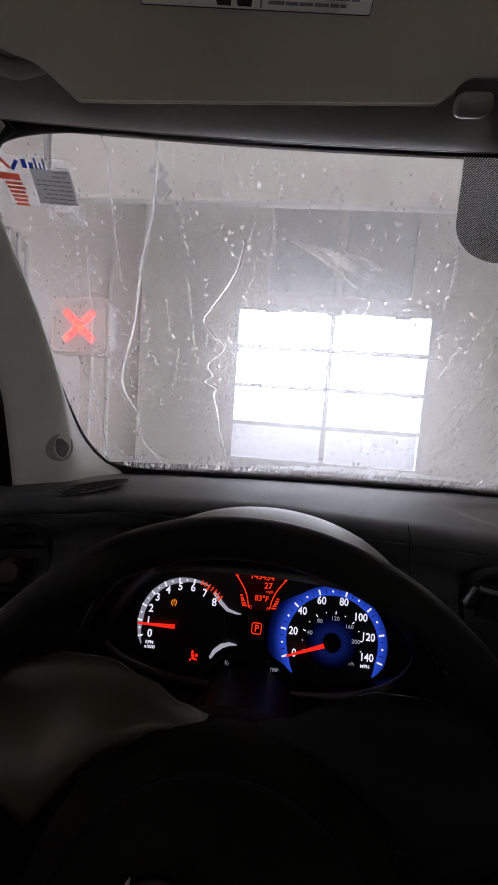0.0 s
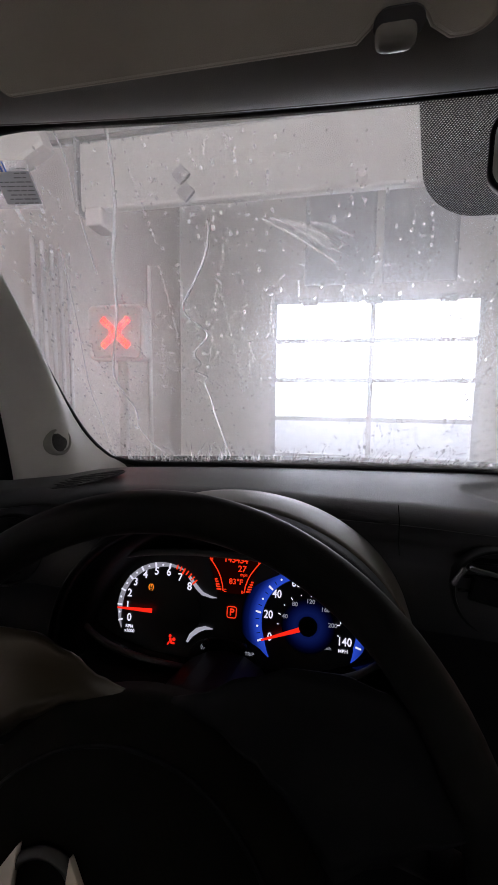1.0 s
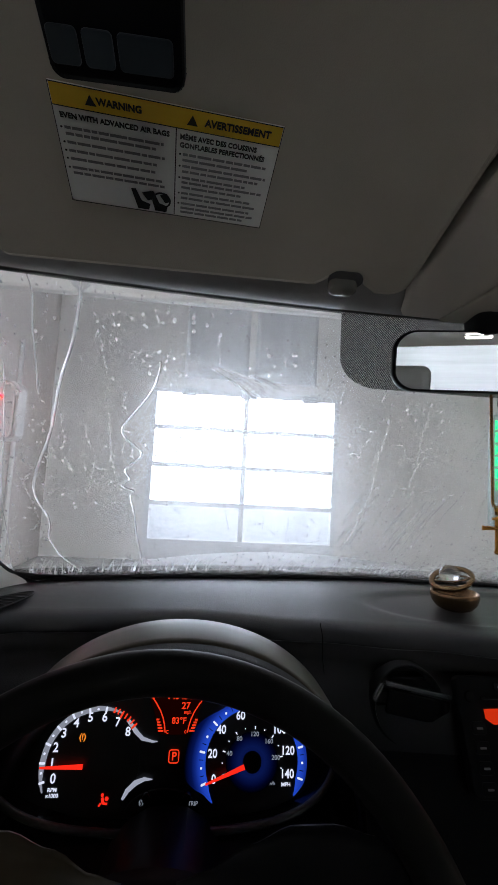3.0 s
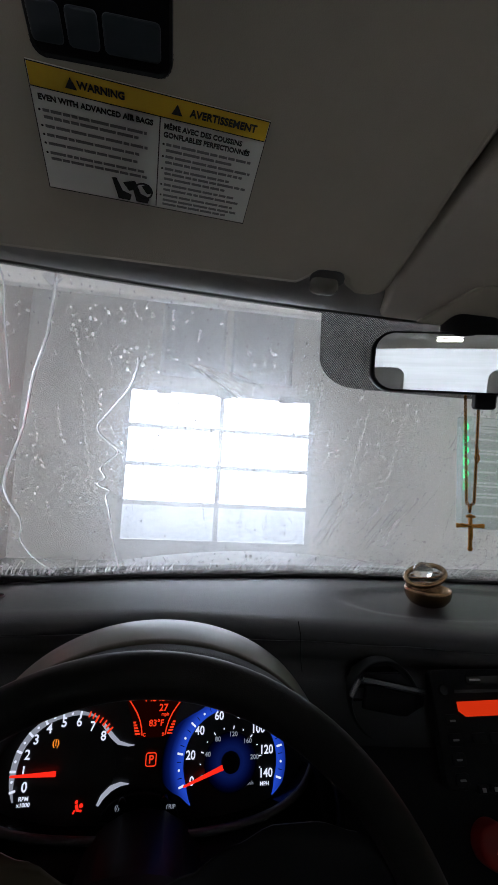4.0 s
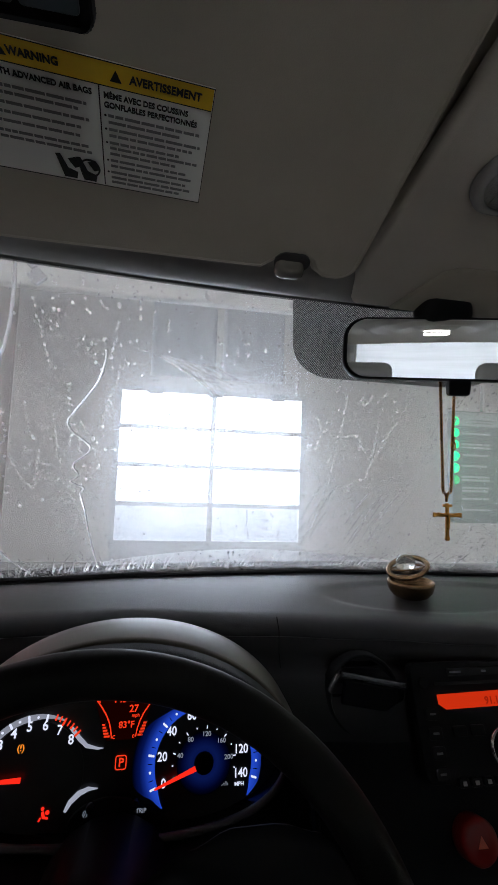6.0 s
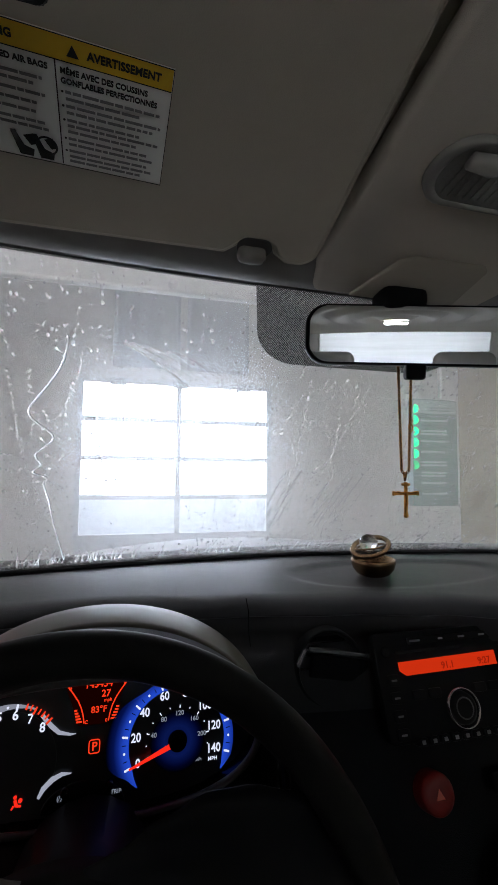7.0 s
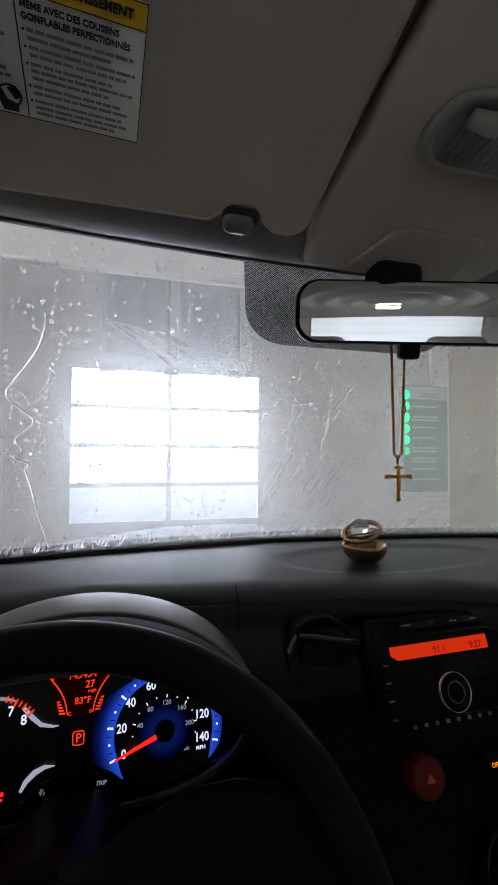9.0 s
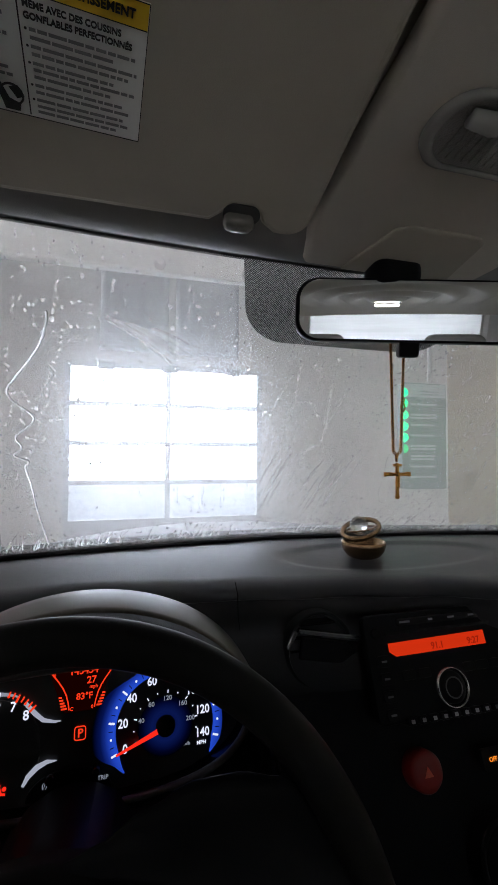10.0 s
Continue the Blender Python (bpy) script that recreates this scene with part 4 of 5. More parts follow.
    g = part("gear_mark", words("P", 0.0098, at(GM, *gz(0.0150, 1.0760), 0.0018)), L_ORANGE, c, "glowing orange gear letter")
    part("gear_frame", tube([GM @ Vector((u + gz(0.0148, 0)[0], v + gz(0, 1.0762)[1], 0.0018)) for u, v in rounded(0.0095, 0.0110, 0.002, 3)], 0.0005, 6, True), L_ORANGE, g)
    part("tyre_icon", join(words("(!)", 0.0072, at(GM, *gz(-0.0745, 1.0925), 0.002))), L_AMBER, c, "amber warning symbol")
    ib = join(lathe([(0, 0.0006), (0.0019, 0.0006), (0.0019, 0)], 12, at(GM, *gz(-0.0500, 1.0468), 0.0018)), box((0, 0, 0), (0.0032, 0.0066, 0.0005), 0, at(GM, *gz(-0.0490, 1.0412), 0.0020, 18)), box((0, 0, 0), (0.0058, 0.0022, 0.0005), 0, at(GM, *gz(-0.0462, 1.0385), 0.0022, -8)), box((0, 0, 0), (0.0018, 0.0040, 0.0005), 0, at(GM, *gz(-0.0520, 1.0375), 0.0024, -30)), lathe([(0, 0.0006), (0.0022, 0.0006), (0.0022, 0)], 14, at(GM, *gz(-0.0446, 1.0432), 0.0018)))
    mid = GM @ Vector((*gz(-0.0482, 1.0420), 0.002))
    bmesh.ops.transform(ib, matrix=Matrix.Translation(mid) @ Matrix.Scale(0.8, 4) @ Matrix.Translation(-mid), verts=ib.verts)
    part("belt_icon", ib, L_NEEDLE, c, "glowing red warning symbol")
    pts = [gz(-0.031, 1.0420), gz(-0.027, 1.0490), gz(-0.020, 1.0550), gz(-0.012, 1.0580), gz(-0.004, 1.0578)]
    part("white_swoosh", tube([GM @ Vector((*p, 0.002)) for p in pts], [0.0012, 0.0022, 0.0026, 0.002, 0.0005], 6, False, 0.2, (0, 1, 0)), lamp_mat("swoosh_white", (0.8, 0.82, 0.95), 0.4), c)
    part("trip_panel", prism([(0.036 * math.cos(radians(a)), 0.022 * math.sin(radians(a))) for a in range(0, 181, 12)], 0.004, at(GM, *gz(0.008, 1.030), 0.0016), 0.001), M_BLACK, c)
    part("caption", words("TRIP", 0.0048, at(GM, *gz(0.0360, 1.0400), 0.0062)), L_GREY, c)
    part("caption", words("(/)", 0.0050, at(GM, *gz(-0.0125, 1.0415), 0.0062)), L_GREY, c)
    for x in (-0.008, 0.030):
        part("stalk_button", lathe([(0, 0.008), (0.0035, 0.007), (0.004, 0)], 14, at(GM, *gz(x, 1.046), 0.004)), M_GLOSS, c, smooth=True)


cluster()


def hood():
    h = thing("cluster_hood", "silver-grey arched hood over the instruments", "instrument hood", (0.012, 0.40, 1.05))
    def arc(y, rx, zt, z0, n=48):
        out = []
        for k in range(n + 1):
            a = math.pi * k / n
            out.append((0.018 - (rx + 0.002) * math.cos(a), y, z0 + (zt - z0) * math.sin(a) ** 0.85))
        return out
    rows = [arc(0.395, 0.158, 1.178, 1.03), arc(0.352, 0.164, 1.189, 1.03), arc(0.340, 0.1665, 1.1935, 1.03), arc(0.343, 0.169, 1.198, 1.03), arc(0.372, 0.173, 1.2025, 1.03), arc(0.405, 0.175, 1.203, 1.03), arc(0.44, 0.176, 1.197, 1.03), arc(0.47, 0.176, 1.182, 1.03), arc(0.50, 0.175, 1.16, 1.03)]
    lip = arc(0.362, 0.1717, 1.2010, 1.03)
    part("shell", loft([lip] + rows[4:], 0.003), M_SILVER, h, smooth=True)
    part("front_lip", loft(rows[1:4] + [lip], 0.003), M_LOWER, h, "black front lip", True)
    part("lining", loft([arc(0.43, 0.150, 1.150, 1.0), arc(0.40, 0.156, 1.172, 1.02), arc(0.355, 0.1635, 1.188, 1.03)], 0.002), M_BLACK, h, "black inner lining", True)
    part("lower_shroud", box((0.012, 0.385, 0.985), (0.34, 0.10, 0.075), 0.02, None, 3), M_LOWER, h, "black lower shroud", True)


hood()


# ---- steering wheel ----
def steering_wheel():
    C = Vector((0.013, 0.186, 1.055))
    a = radians(20)
    m = plane_m(C, (1, 0, 0), (0, math.sin(a), math.cos(a)))
    w = thing("steering_wheel", "black leather steering wheel with grey spokes", "steering wheel", (0.013, 0.23, 0.88))
    R = 0.1815
    part("rim", tube([m @ Vector((R * math.cos(k * 2 * math.pi / 96), R * math.sin(k * 2 * math.pi / 96), 0)) for k in range(96)], 0.0137, 16, True, 1.0, m.col[2].to_3d()), M_RIM, w, smooth=True)
    wide = m @ Matrix.Translation((0, -0.024, 0)) @ Matrix.Scale(1.26, 4, (1, 0, 0)) @ Matrix.Scale(1.24, 4, (0, 1, 0))
    pad = lathe([(0, 0.034), (0.03, 0.033), (0.055, 0.029), (0.074, 0.020), (0.083, 0.008), (0.084, -0.02), (0.06, -0.04), (0.0, -0.045)], 64, wide)
    hub = part("airbag_cover", pad, M_PAD, w, smooth=True)
    part("pad_seam", tube([m @ Vector((0.088 * math.cos(q), -0.024 + 0.086 * math.sin(q), 0.0225)) for q in (k * 2 * math.pi / 56 for k in range(56))], 0.0014, 6, True, 1.0, m.col[2].to_3d()), M_BLACK, hub, smooth=True)
    part("emblem_ring", tube([m @ Vector((-0.025 + 0.0195 * math.cos(k * 2 * math.pi / 40), 0.000 + 0.0195 * math.sin(k * 2 * math.pi / 40), 0.0345)) for k in range(40)], 0.0028, 8, True, 1.0, m.col[2].to_3d()), M_LIP, hub, "dull chrome emblem ring", True)
    # Pale non-metal colour stands for chrome reflecting the side window.
    bright = mat("emblem_reflection", (0.78, 0.73, 0.65), 0.35, var=0.05)
    for sx in (1, -1):
        wing = [(-0.0255, 0.0030), (-0.0230, 0.0085), (-0.0135, 0.0220), (-0.0130, -0.0120), (-0.0250, -0.0120)]
        part("emblem_wing", prism([(-0.025 + sx * x, v) for x, v in wing][::sx], 0.004, at(m, 0, 0, 0.034), 0.0006), bright, hub, "emblem wing, pale for its reflection")
    top = [(-0.172, 0.045), (-0.165, 0.062), (-0.150, 0.083), (-0.134, 0.096), (-0.107, 0.102), (-0.082, 0.102), (-0.055, 0.094), (-0.030, 0.083), (-0.015, 0.079)]
    low = [(-0.172, 0.045), (-0.150, 0.040), (-0.125, 0.028), (-0.105, 0.018), (-0.094, 0.034), (-0.080, 0.049), (-0.0635, 0.061), (-0.040, 0.072), (-0.015, 0.077)]
    for sx in (1, -1):
        rows = []
        for k in range(25):
            x = -0.172 + 0.157 * k / 24
            v1, v0 = interp(x, top), interp(x, low)
            row = []
            for j in range(11):
                f = j / 10
                row.append(m @ Vector((sx * x, v0 + (v1 - v0) * f, 0.004 + 0.012 * math.sin(math.pi * min(1, f * 1.15 + 0.12)) ** 0.8 * min(1, (v1 - v0) / 0.04) - 0.010 * f)))
            rows.append(row)
        # The right spoke is coloured black in place of the shade on it.
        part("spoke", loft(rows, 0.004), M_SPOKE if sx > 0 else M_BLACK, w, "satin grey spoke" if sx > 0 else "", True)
    for ang in (235, 305):
        rows = []
        for k in range(9):
            f = k / 8
            hw = 0.02 * (1.0 - 0.35 * math.sin(math.pi * f * 0.9))
            rows.append([m @ (Matrix.Rotation(radians(ang), 3, "Z") @ Vector((0.070 + 0.108 * f, hw * g, -0.012 + 0.010 * f + 0.010 * (1 - g * g)))) for g in (-1, -0.6, -0.2, 0.2, 0.6, 1)])
        part("spoke", loft(rows, 0.008), M_BLACK, w, smooth=True)
    col = tube([m @ Vector((0, -0.005, -0.03)), m @ Vector((0, -0.005, -0.10)), m @ Vector((0, 0, -0.2))], [0.05, 0.055, 0.06], 20)
    part("column_cover", col, M_BLACK, w, "black column cover", True)


steering_wheel()
for sx, nm in ((-1, "light"), (1, "wiper")):
    st = thing("column_stalk", "black %s stalk beside the steering column" % nm, "stalk", (0.013 + sx * 0.06, 0.30, 1.0), "column stalks")
    part("lever", tube([(0.013 + sx * 0.04, 0.285, 1.015), (0.013 + sx * 0.10, 0.268, 1.018), (0.013 + sx * 0.165, 0.250, 1.022)], [0.008, 0.008, 0.010], 10), M_BLACK, st, smooth=True)
    part("tip", tube([(0.013 + sx * 0.165, 0.250, 1.022), (0.013 + sx * 0.185, 0.244, 1.024)], [0.011, 0.009], 12), M_BLACK, st, smooth=True)

# ---- centre stack ----
SM = plane_m((0.354, 0.4401, 1.1206), (1, 0, 0), (0, 0.355, 0.935))


def sp_(x, z):
    return x - 0.36, (z - 1.12) / 0.935


def radio():
    r = thing("car_radio", "black car radio with a glowing orange display", "car radio", (0.43, 0.43, 1.02))
    part("fascia", prism(rounded(0.215, 0.112, 0.008, 4, 0.075, -0.0365), 0.012, SM, 0.002), M_LOWER, r)
    part("disc_slot", prism(rounded(0.150, 0.0034, 0.0012, 3, *sp_(0.428, 1.1182)), 0.0145, SM), M_GLOSS, r, "gloss black disc slot")
    part("slot_rail", prism(rounded(0.140, 0.009, 0.003, 3, *sp_(0.441, 1.1284)), 0.0135, SM, 0.001), M_GLOSS, r)
    lcd = part("display", prism([sp_(0.355, 1.1085), sp_(0.490, 1.1110), sp_(0.490, 1.0965), sp_(0.363, 1.0950), sp_(0.355, 1.1000)], 0.0135, SM), L_LCD, r, "glowing orange radio display")
    ink = lamp_mat("lcd_ink", (0.55, 0.02, 0.004), 0.5)
    part("digits", words("91.1", 0.0105, at(SM, *sp_(0.420, 1.1010), 0.0138)), ink, lcd)
    part("digits", words("9:27", 0.0105, at(SM, *sp_(0.472, 1.1015), 0.0138)), ink, lcd)
    km = at(SM, *sp_(0.4265, 1.0590), 0.012)
    k = part("volume_knob", lathe([(0, 0.006), (0.013, 0.006), (0.0165, 0.005), (0.0175, 0.0)], 40, km), M_BLACK, r, "black volume knob", True)
    part("knob_ring", lathe([(0.0190, 0.0), (0.0198, 0.006), (0.0206, 0.006), (0.0212, 0.0)], 48, km), M_CHROME, k, "chrome ring", True)
    part("inner_ring", lathe([(0.0098, 0.0058), (0.0104, 0.0068), (0.0110, 0.0068), (0.0116, 0.0058)], 40, km), M_LIP, k, smooth=True)
    for i in range(9):
        x = 0.366 + i * 0.0142
        b = part("preset_button", prism(rounded(0.012, 0.008, 0.002, 3, *sp_(x, 1.0345)), 0.016, SM, 0.0008), M_BLACK, r)
        part("legend", prism(rounded(0.0042, 0.0038, 0.0005, 2, *sp_(x, 1.0345)), 0.0168, SM), M_GREYINK, b)
    for i in range(4):
        for x in (0.345, 0.512):
            b = part("side_button", prism(rounded(0.016, 0.012, 0.003, 3, *sp_(x, 1.092 - 0.0165 * i)), 0.0145, SM, 0.001), M_BLACK, r)
            part("legend", prism(rounded(0.007, 0.002, 0.0005, 2, *sp_(x, 1.092 - 0.0165 * i)), 0.0149, SM), M_GREYINK, b)
    for i in range(6):
        x = 0.374 + 0.021 * i if i < 2 else 0.437 + 0.02 * (i - 1)
        part("soft_button", prism(rounded(0.017, 0.010, 0.002, 3, *sp_(x, 1.076)), 0.0142, SM, 0.001), M_BLACK, r)
    for x, wd in ((0.382, 0.014), (0.418, 0.006), (0.448, 0.009), (0.478, 0.008)):
        part("legend", prism(rounded(wd, 0.0022, 0.0004, 2, *sp_(x, 1.1284)), 0.0142, SM), M_GREYINK, r)
    part("disc_mark", prism(rounded(0.011, 0.007, 0.001, 2, *sp_(0.498, 1.1300)), 0.0143, SM), M_GREYINK, r)
    for x in (0.508, 0.513):
        part("arrow", prism([sp_(x - 0.002, 1.1275), sp_(x + 0.002, 1.1300), sp_(x - 0.002, 1.1325)], 0.0143, SM), M_PALE, r)
    part("key_hole", lathe([(0, 0.003), (0.005, 0.003), (0.006, 0)], 16, at(SM, *sp_(0.3406, 1.1195), 0.012)), M_GLOSS, r)


radio()
hz = thing("hazard_button", "round red hazard warning button", "button", (0.371, 0.39, 0.97))
hm = at(SM, *sp_(0.3800, 0.9860), -0.004)
cap = part("cap", lathe([(0, 0.0075), (0.013, 0.0072), (0.0185, 0.006), (0.0205, 0.003), (0.0207, -0.012)], 40, hm), M_RED, hz, smooth=True)
part("triangle", prism([(-0.0055, -0.004), (0.0055, -0.004), (0, 0.006)], 0.0006, at(hm, 0.0, 0.0, 0.0076)), M_REDINK, cap, "paler red triangle")
offl = thing("airbag_light", "black panel with a small amber lit word", "indicator", (0.46, 0.39, 0.98))
part("plate", prism(rounded(0.06, 0.022, 0.003, 3, *sp_(0.4815, 0.9860)), 0.004, SM, 0.001), M_LOWER, offl)
part("lit_word", words("OFF", 0.0062, at(SM, *sp_(0.4650, 0.9860), 0.0052)), L_AMBER, offl, "amber lit word")
kn = thing("climate_dial", "black climate dial with a grey ring", "dial", (0.46, 0.35, 0.88))
km = at(SM, *sp_(0.462, 0.900), 0.0)
part("ring", lathe([(0.034, 0.0), (0.036, 0.006), (0.039, 0.006), (0.041, 0.0)], 48, km), M_GLOSS, kn, smooth=True)
part("dial", lathe([(0, 0.02), (0.027, 0.019), (0.032, 0.0)], 40, km), M_BLACK, kn, smooth=True)

# ---- roof things ----
VN = Vector((0, 0.25, 1)).normalized()
VY = Vector((0, 1, -0.25)).normalized()
VM = plane_m((0.0, 0.24, 1.556), (1, 0, 0), tuple(-VY))  # x across, y towards the back, z faces down


def vy(y):
    return -(y - 0.24) / VY.y


def sun_visor():
    v = thing("sun_visor", "grey vinyl sun visor folded up against the roof", "sun visor", (0.0, 0.24, 1.57))
    xl, xr, yf, yb = -0.215, 0.200, 0.333, 0.095
    pts = []
    def arc(cx, cy, r, a0, a1, n=8):
        for k in range(n + 1):
            a = radians(a0 + (a1 - a0) * k / n)
            pts.append((cx + r * math.cos(a), cy + r * math.sin(a)))
    arc(xr - 0.012, yf - 0.012, 0.016, 0, 90)
    pts.extend([(0.178, yf + 0.004), (0.166, yf - 0.004), (0.160, yf - 0.014), (0.150, yf - 0.020), (0.135, yf - 0.019), (0.126, yf - 0.008), (0.118, yf)])
    arc(-0.150, yf - 0.006, 0.006, 90, 140, 3)
    pts.extend([(-0.164, yf - 0.020), (-0.172, yf - 0.030)])
    arc(xl + 0.055, yf - 0.085, 0.055, 110, 180)
    arc(xl + 0.04, yb + 0.04, 0.04, 180, 270)
    arc(xr - 0.05, yb + 0.05, 0.05, 270, 360)
    outline = [(x, vy(y)) for x, y in pts][::-1]
    part("pad", prism(outline, -0.018, at(VM, 0, 0, 0), 0.004), M_VISOR, v)
    part("edge_welt", tube([VM @ Vector((x, y, -0.004)) for x, y in outline], 0.0022, 6, True, 1.0, tuple(VN)), M_VISOR, v, "stitched welt round the edge", True)
    part("pivot_arm", tube([(-0.165, 0.312, 1.548), (-0.20, 0.326, 1.552), (-0.235, 0.330, 1.566)], [0.006, 0.006, 0.009], 10), M_TRIM, v, "grey pivot arm", True)
    return v


sun_visor()
PM = plane_m((XC, 0.229, 1.562), (1, 0, 0), (0, -1, 0.15))
pan = [(-0.122, -0.105), (-0.122, 0.13), (-0.118, 0.25), (0.118, 0.25), (0.122, 0.13), (0.122, -0.105), (0.105, -0.17), (-0.105, -0.17)]
solo("overhead_panel", prism(pan, -0.02, PM, 0.006), M_LINER, "grey cloth panel between the two sun visors", "roof panel", "structure", True)


def warning_label():
    l = thing("warning_label", "white and yellow air bag warning label on the visor", "label", (0, 0.24, 1.55))
    q = [(-0.0715, 0.1905), (0.0647, 0.1995), (0.0593, 0.2745), (-0.0792, 0.2672)]
    def lp(u, w, h=0.001):
        a = Vector(q[0]).lerp(Vector(q[1]), u)
        b = Vector(q[3]).lerp(Vector(q[2]), u)
        p = a.lerp(b, w)
        return VM @ Vector((p.x, vy(p.y), h))
    def quad(u0, w0, u1, w1, h):
        c = [lp(u0, w0, h), lp(u1, w0, h), lp(u1, w1, h), lp(u0, w1, h)]
        d = [lp(u0, w0, h + 0.0003), lp(u1, w0, h + 0.0003), lp(u1, w1, h + 0.0003), lp(u0, w1, h + 0.0003)]
        bm = loft([c, d], 0, True)
        bm.verts.ensure_lookup_table()
        bm.faces.new(bm.verts[4:8])
        return bm
    ex = (lp(1, 0.5) - lp(0, 0.5)).normalized()
    ey = (lp(0.5, 0) - lp(0.5, 1)).normalized()
    def wr(t, u, w, size, mt, sq=1.0, al="CENTER"):
        return part("print", words(t, size, plane_m(lp(u, w, 0.0018), ex, ey), al, squeeze=sq, bold=0.034), mt, sheet)
    sheet = part("sheet", quad(0, 0, 1, 1, 0.0006), M_LABEL, l)
    part("yellow_band", quad(0.004, 0.01, 0.996, 0.16, 0.0011), M_YELLOW, sheet, "yellow heading band")
    for u0, w0, u1, w1 in ((0, 0, 0.003, 1), (0.997, 0, 1, 1), (0, 0, 1, 0.005), (0, 0.995, 1, 1)):
        part("border", quad(u0, w0, u1, w1, 0.0016), M_INK, sheet)
    part("divider", quad(0.525, 0.16, 0.530, 0.985, 0.0013), M_INK, sheet)
    part("divider", quad(0.004, 0.160, 0.996, 0.166, 0.0013), M_INK, sheet)
    wr("WARNING", 0.285, 0.085, 0.0056, M_INK, 0.95)
    wr("AVERTISSEMENT", 0.800, 0.085, 0.0060, M_INK, 0.92)
    for u in (0.165, 0.597):
        part("triangle", prism([(-0.0032, -0.0028), (0.0032, -0.0028), (0, 0.0032)], 0.0002, plane_m(lp(u, 0.085, 0.0018), ex, ey)), M_INK, sheet)
    wr("EVEN WITH ADVANCED AIR BAGS", 0.262, 0.225, 0.0044, M_INK, 0.95)
    wr("MÊME AVEC DES COUSSINS", 0.545, 0.225, 0.0044, M_INK, 0.9, "LEFT")
    wr("GONFLABLES PERFECTIONNÉS", 0.545, 0.292, 0.0044, M_INK, 0.9, "LEFT")
    rnd = random.Random(4)
    for u0, u1, ws_ in ((0.035, 0.50, (0.32, 0.37, 0.44, 0.51, 0.58, 0.66, 0.71)), (0.56, 0.97, (0.37, 0.42, 0.475, 0.525, 0.585, 0.63, 0.68, 0.74, 0.79, 0.85, 0.90, 0.945))):
        for w in ws_:
            end = u1 - rnd.random() * 0.12
            u = u0
            while u < end - 0.01:
                n = 0.02 + rnd.random() * 0.06
                part("print_bar", quad(u, w - 0.0105, min(end, u + n), w + 0.0105, 0.0014), M_GREYINK, sheet)
                u += n + 0.006
    for u, ws_ in ((0.022, (0.32, 0.44, 0.51, 0.58, 0.66)), (0.548, (0.37, 0.475, 0.585, 0.74, 0.85))):
        for w in ws_:
            part("bullet", prism([(0.0007 * math.cos(q), 0.0007 * math.sin(q)) for q in (i * math.pi / 4 for i in range(8))], 0.0002, plane_m(lp(u, w, 0.0016), ex, ey)), M_INK, sheet)
    for k, u in enumerate((0.345, 0.435)):
        part("pictogram", prism([(-0.005, 0.008), (-0.002, 0.0085), (0.002, -0.001), (0.008, -0.003), (0.007, -0.008), (-0.001, -0.008)], 0.0002, plane_m(lp(u, 0.875, 0.0016), ex, ey)), M_INK, sheet)
        part("pictogram", prism([(0.001, 0.006), (0.006, 0.008), (0.009, 0.002), (0.005, 0.0)], 0.0002, plane_m(lp(u + 0.01, 0.875, 0.0018), ex, ey)), M_INK, sheet)
    ringp = plane_m(lp(0.462, 0.85, 0.002), ex, ey)
    part("pictogram", tube([ringp @ Vector((0.006 * math.cos(k * 2 * math.pi / 24), 0.006 * math.sin(k * 2 * math.pi / 24), 0)) for k in range(24)], 0.0006, 6, True), M_INK, sheet)


warning_label()


def visor_clip():
    c = thing("visor_clip", "grey plastic clip holding the visor", "clip", (0.143, 0.325, 1.535))
    # Flat dark plate drawn where the cutout only lies in shadow.
    part("base", prism(rounded(0.032, 0.020, 0.0095, 6), 0.0015, at(VM, 0.1440, vy(0.3225), -0.001)), M_LIP, c, "dark plate for the shadow behind the clip")
    hook = loft([[VM @ Vector((0.1425 + x * s, vy(0.3275) + y * s, h)) for x, y in rounded(0.026, 0.014, 0.006, 6)] for s, h in ((1.0, 0.0), (1.03, 0.004), (0.96, 0.0075), (0.75, 0.0095), (0.35, 0.0102), (0.02, 0.0104))], 0, True)
    part("hook", hook, M_CLIP, c, "worn shiny grey hook", True)


visor_clip()


def remote():
    r = thing("garage_remote", "black garage remote with three dark buttons clipped to the visor", "remote control", (-0.022, 0.14, 1.55))
    rm = plane_m((-0.021, 0.133, 1.5535), (1, 0.0, 0), (0, -0.93, 0.36))
    part("case", prism(rounded(0.061, 0.052, 0.006, 5), 0.014, rm, 0.003), M_BLACK, r)
    for x, w in ((-0.0215, 0.013), (-0.0065, 0.013), (0.0140, 0.024)):
        part("button", prism(rounded(w, 0.014, 0.002, 3, x, -0.012), 0.0155, rm, 0.0008), mat("button_blue", (0.028, 0.036, 0.042), 0.4), r)
    part("wire_clip", tube([rm @ Vector((0, 0.026, 0.006)), rm @ Vector((0, 0.045, 0.004)), rm @ Vector((0, 0.06, -0.01))], 0.004, 8), M_BLACK, r, smooth=True)


remote()


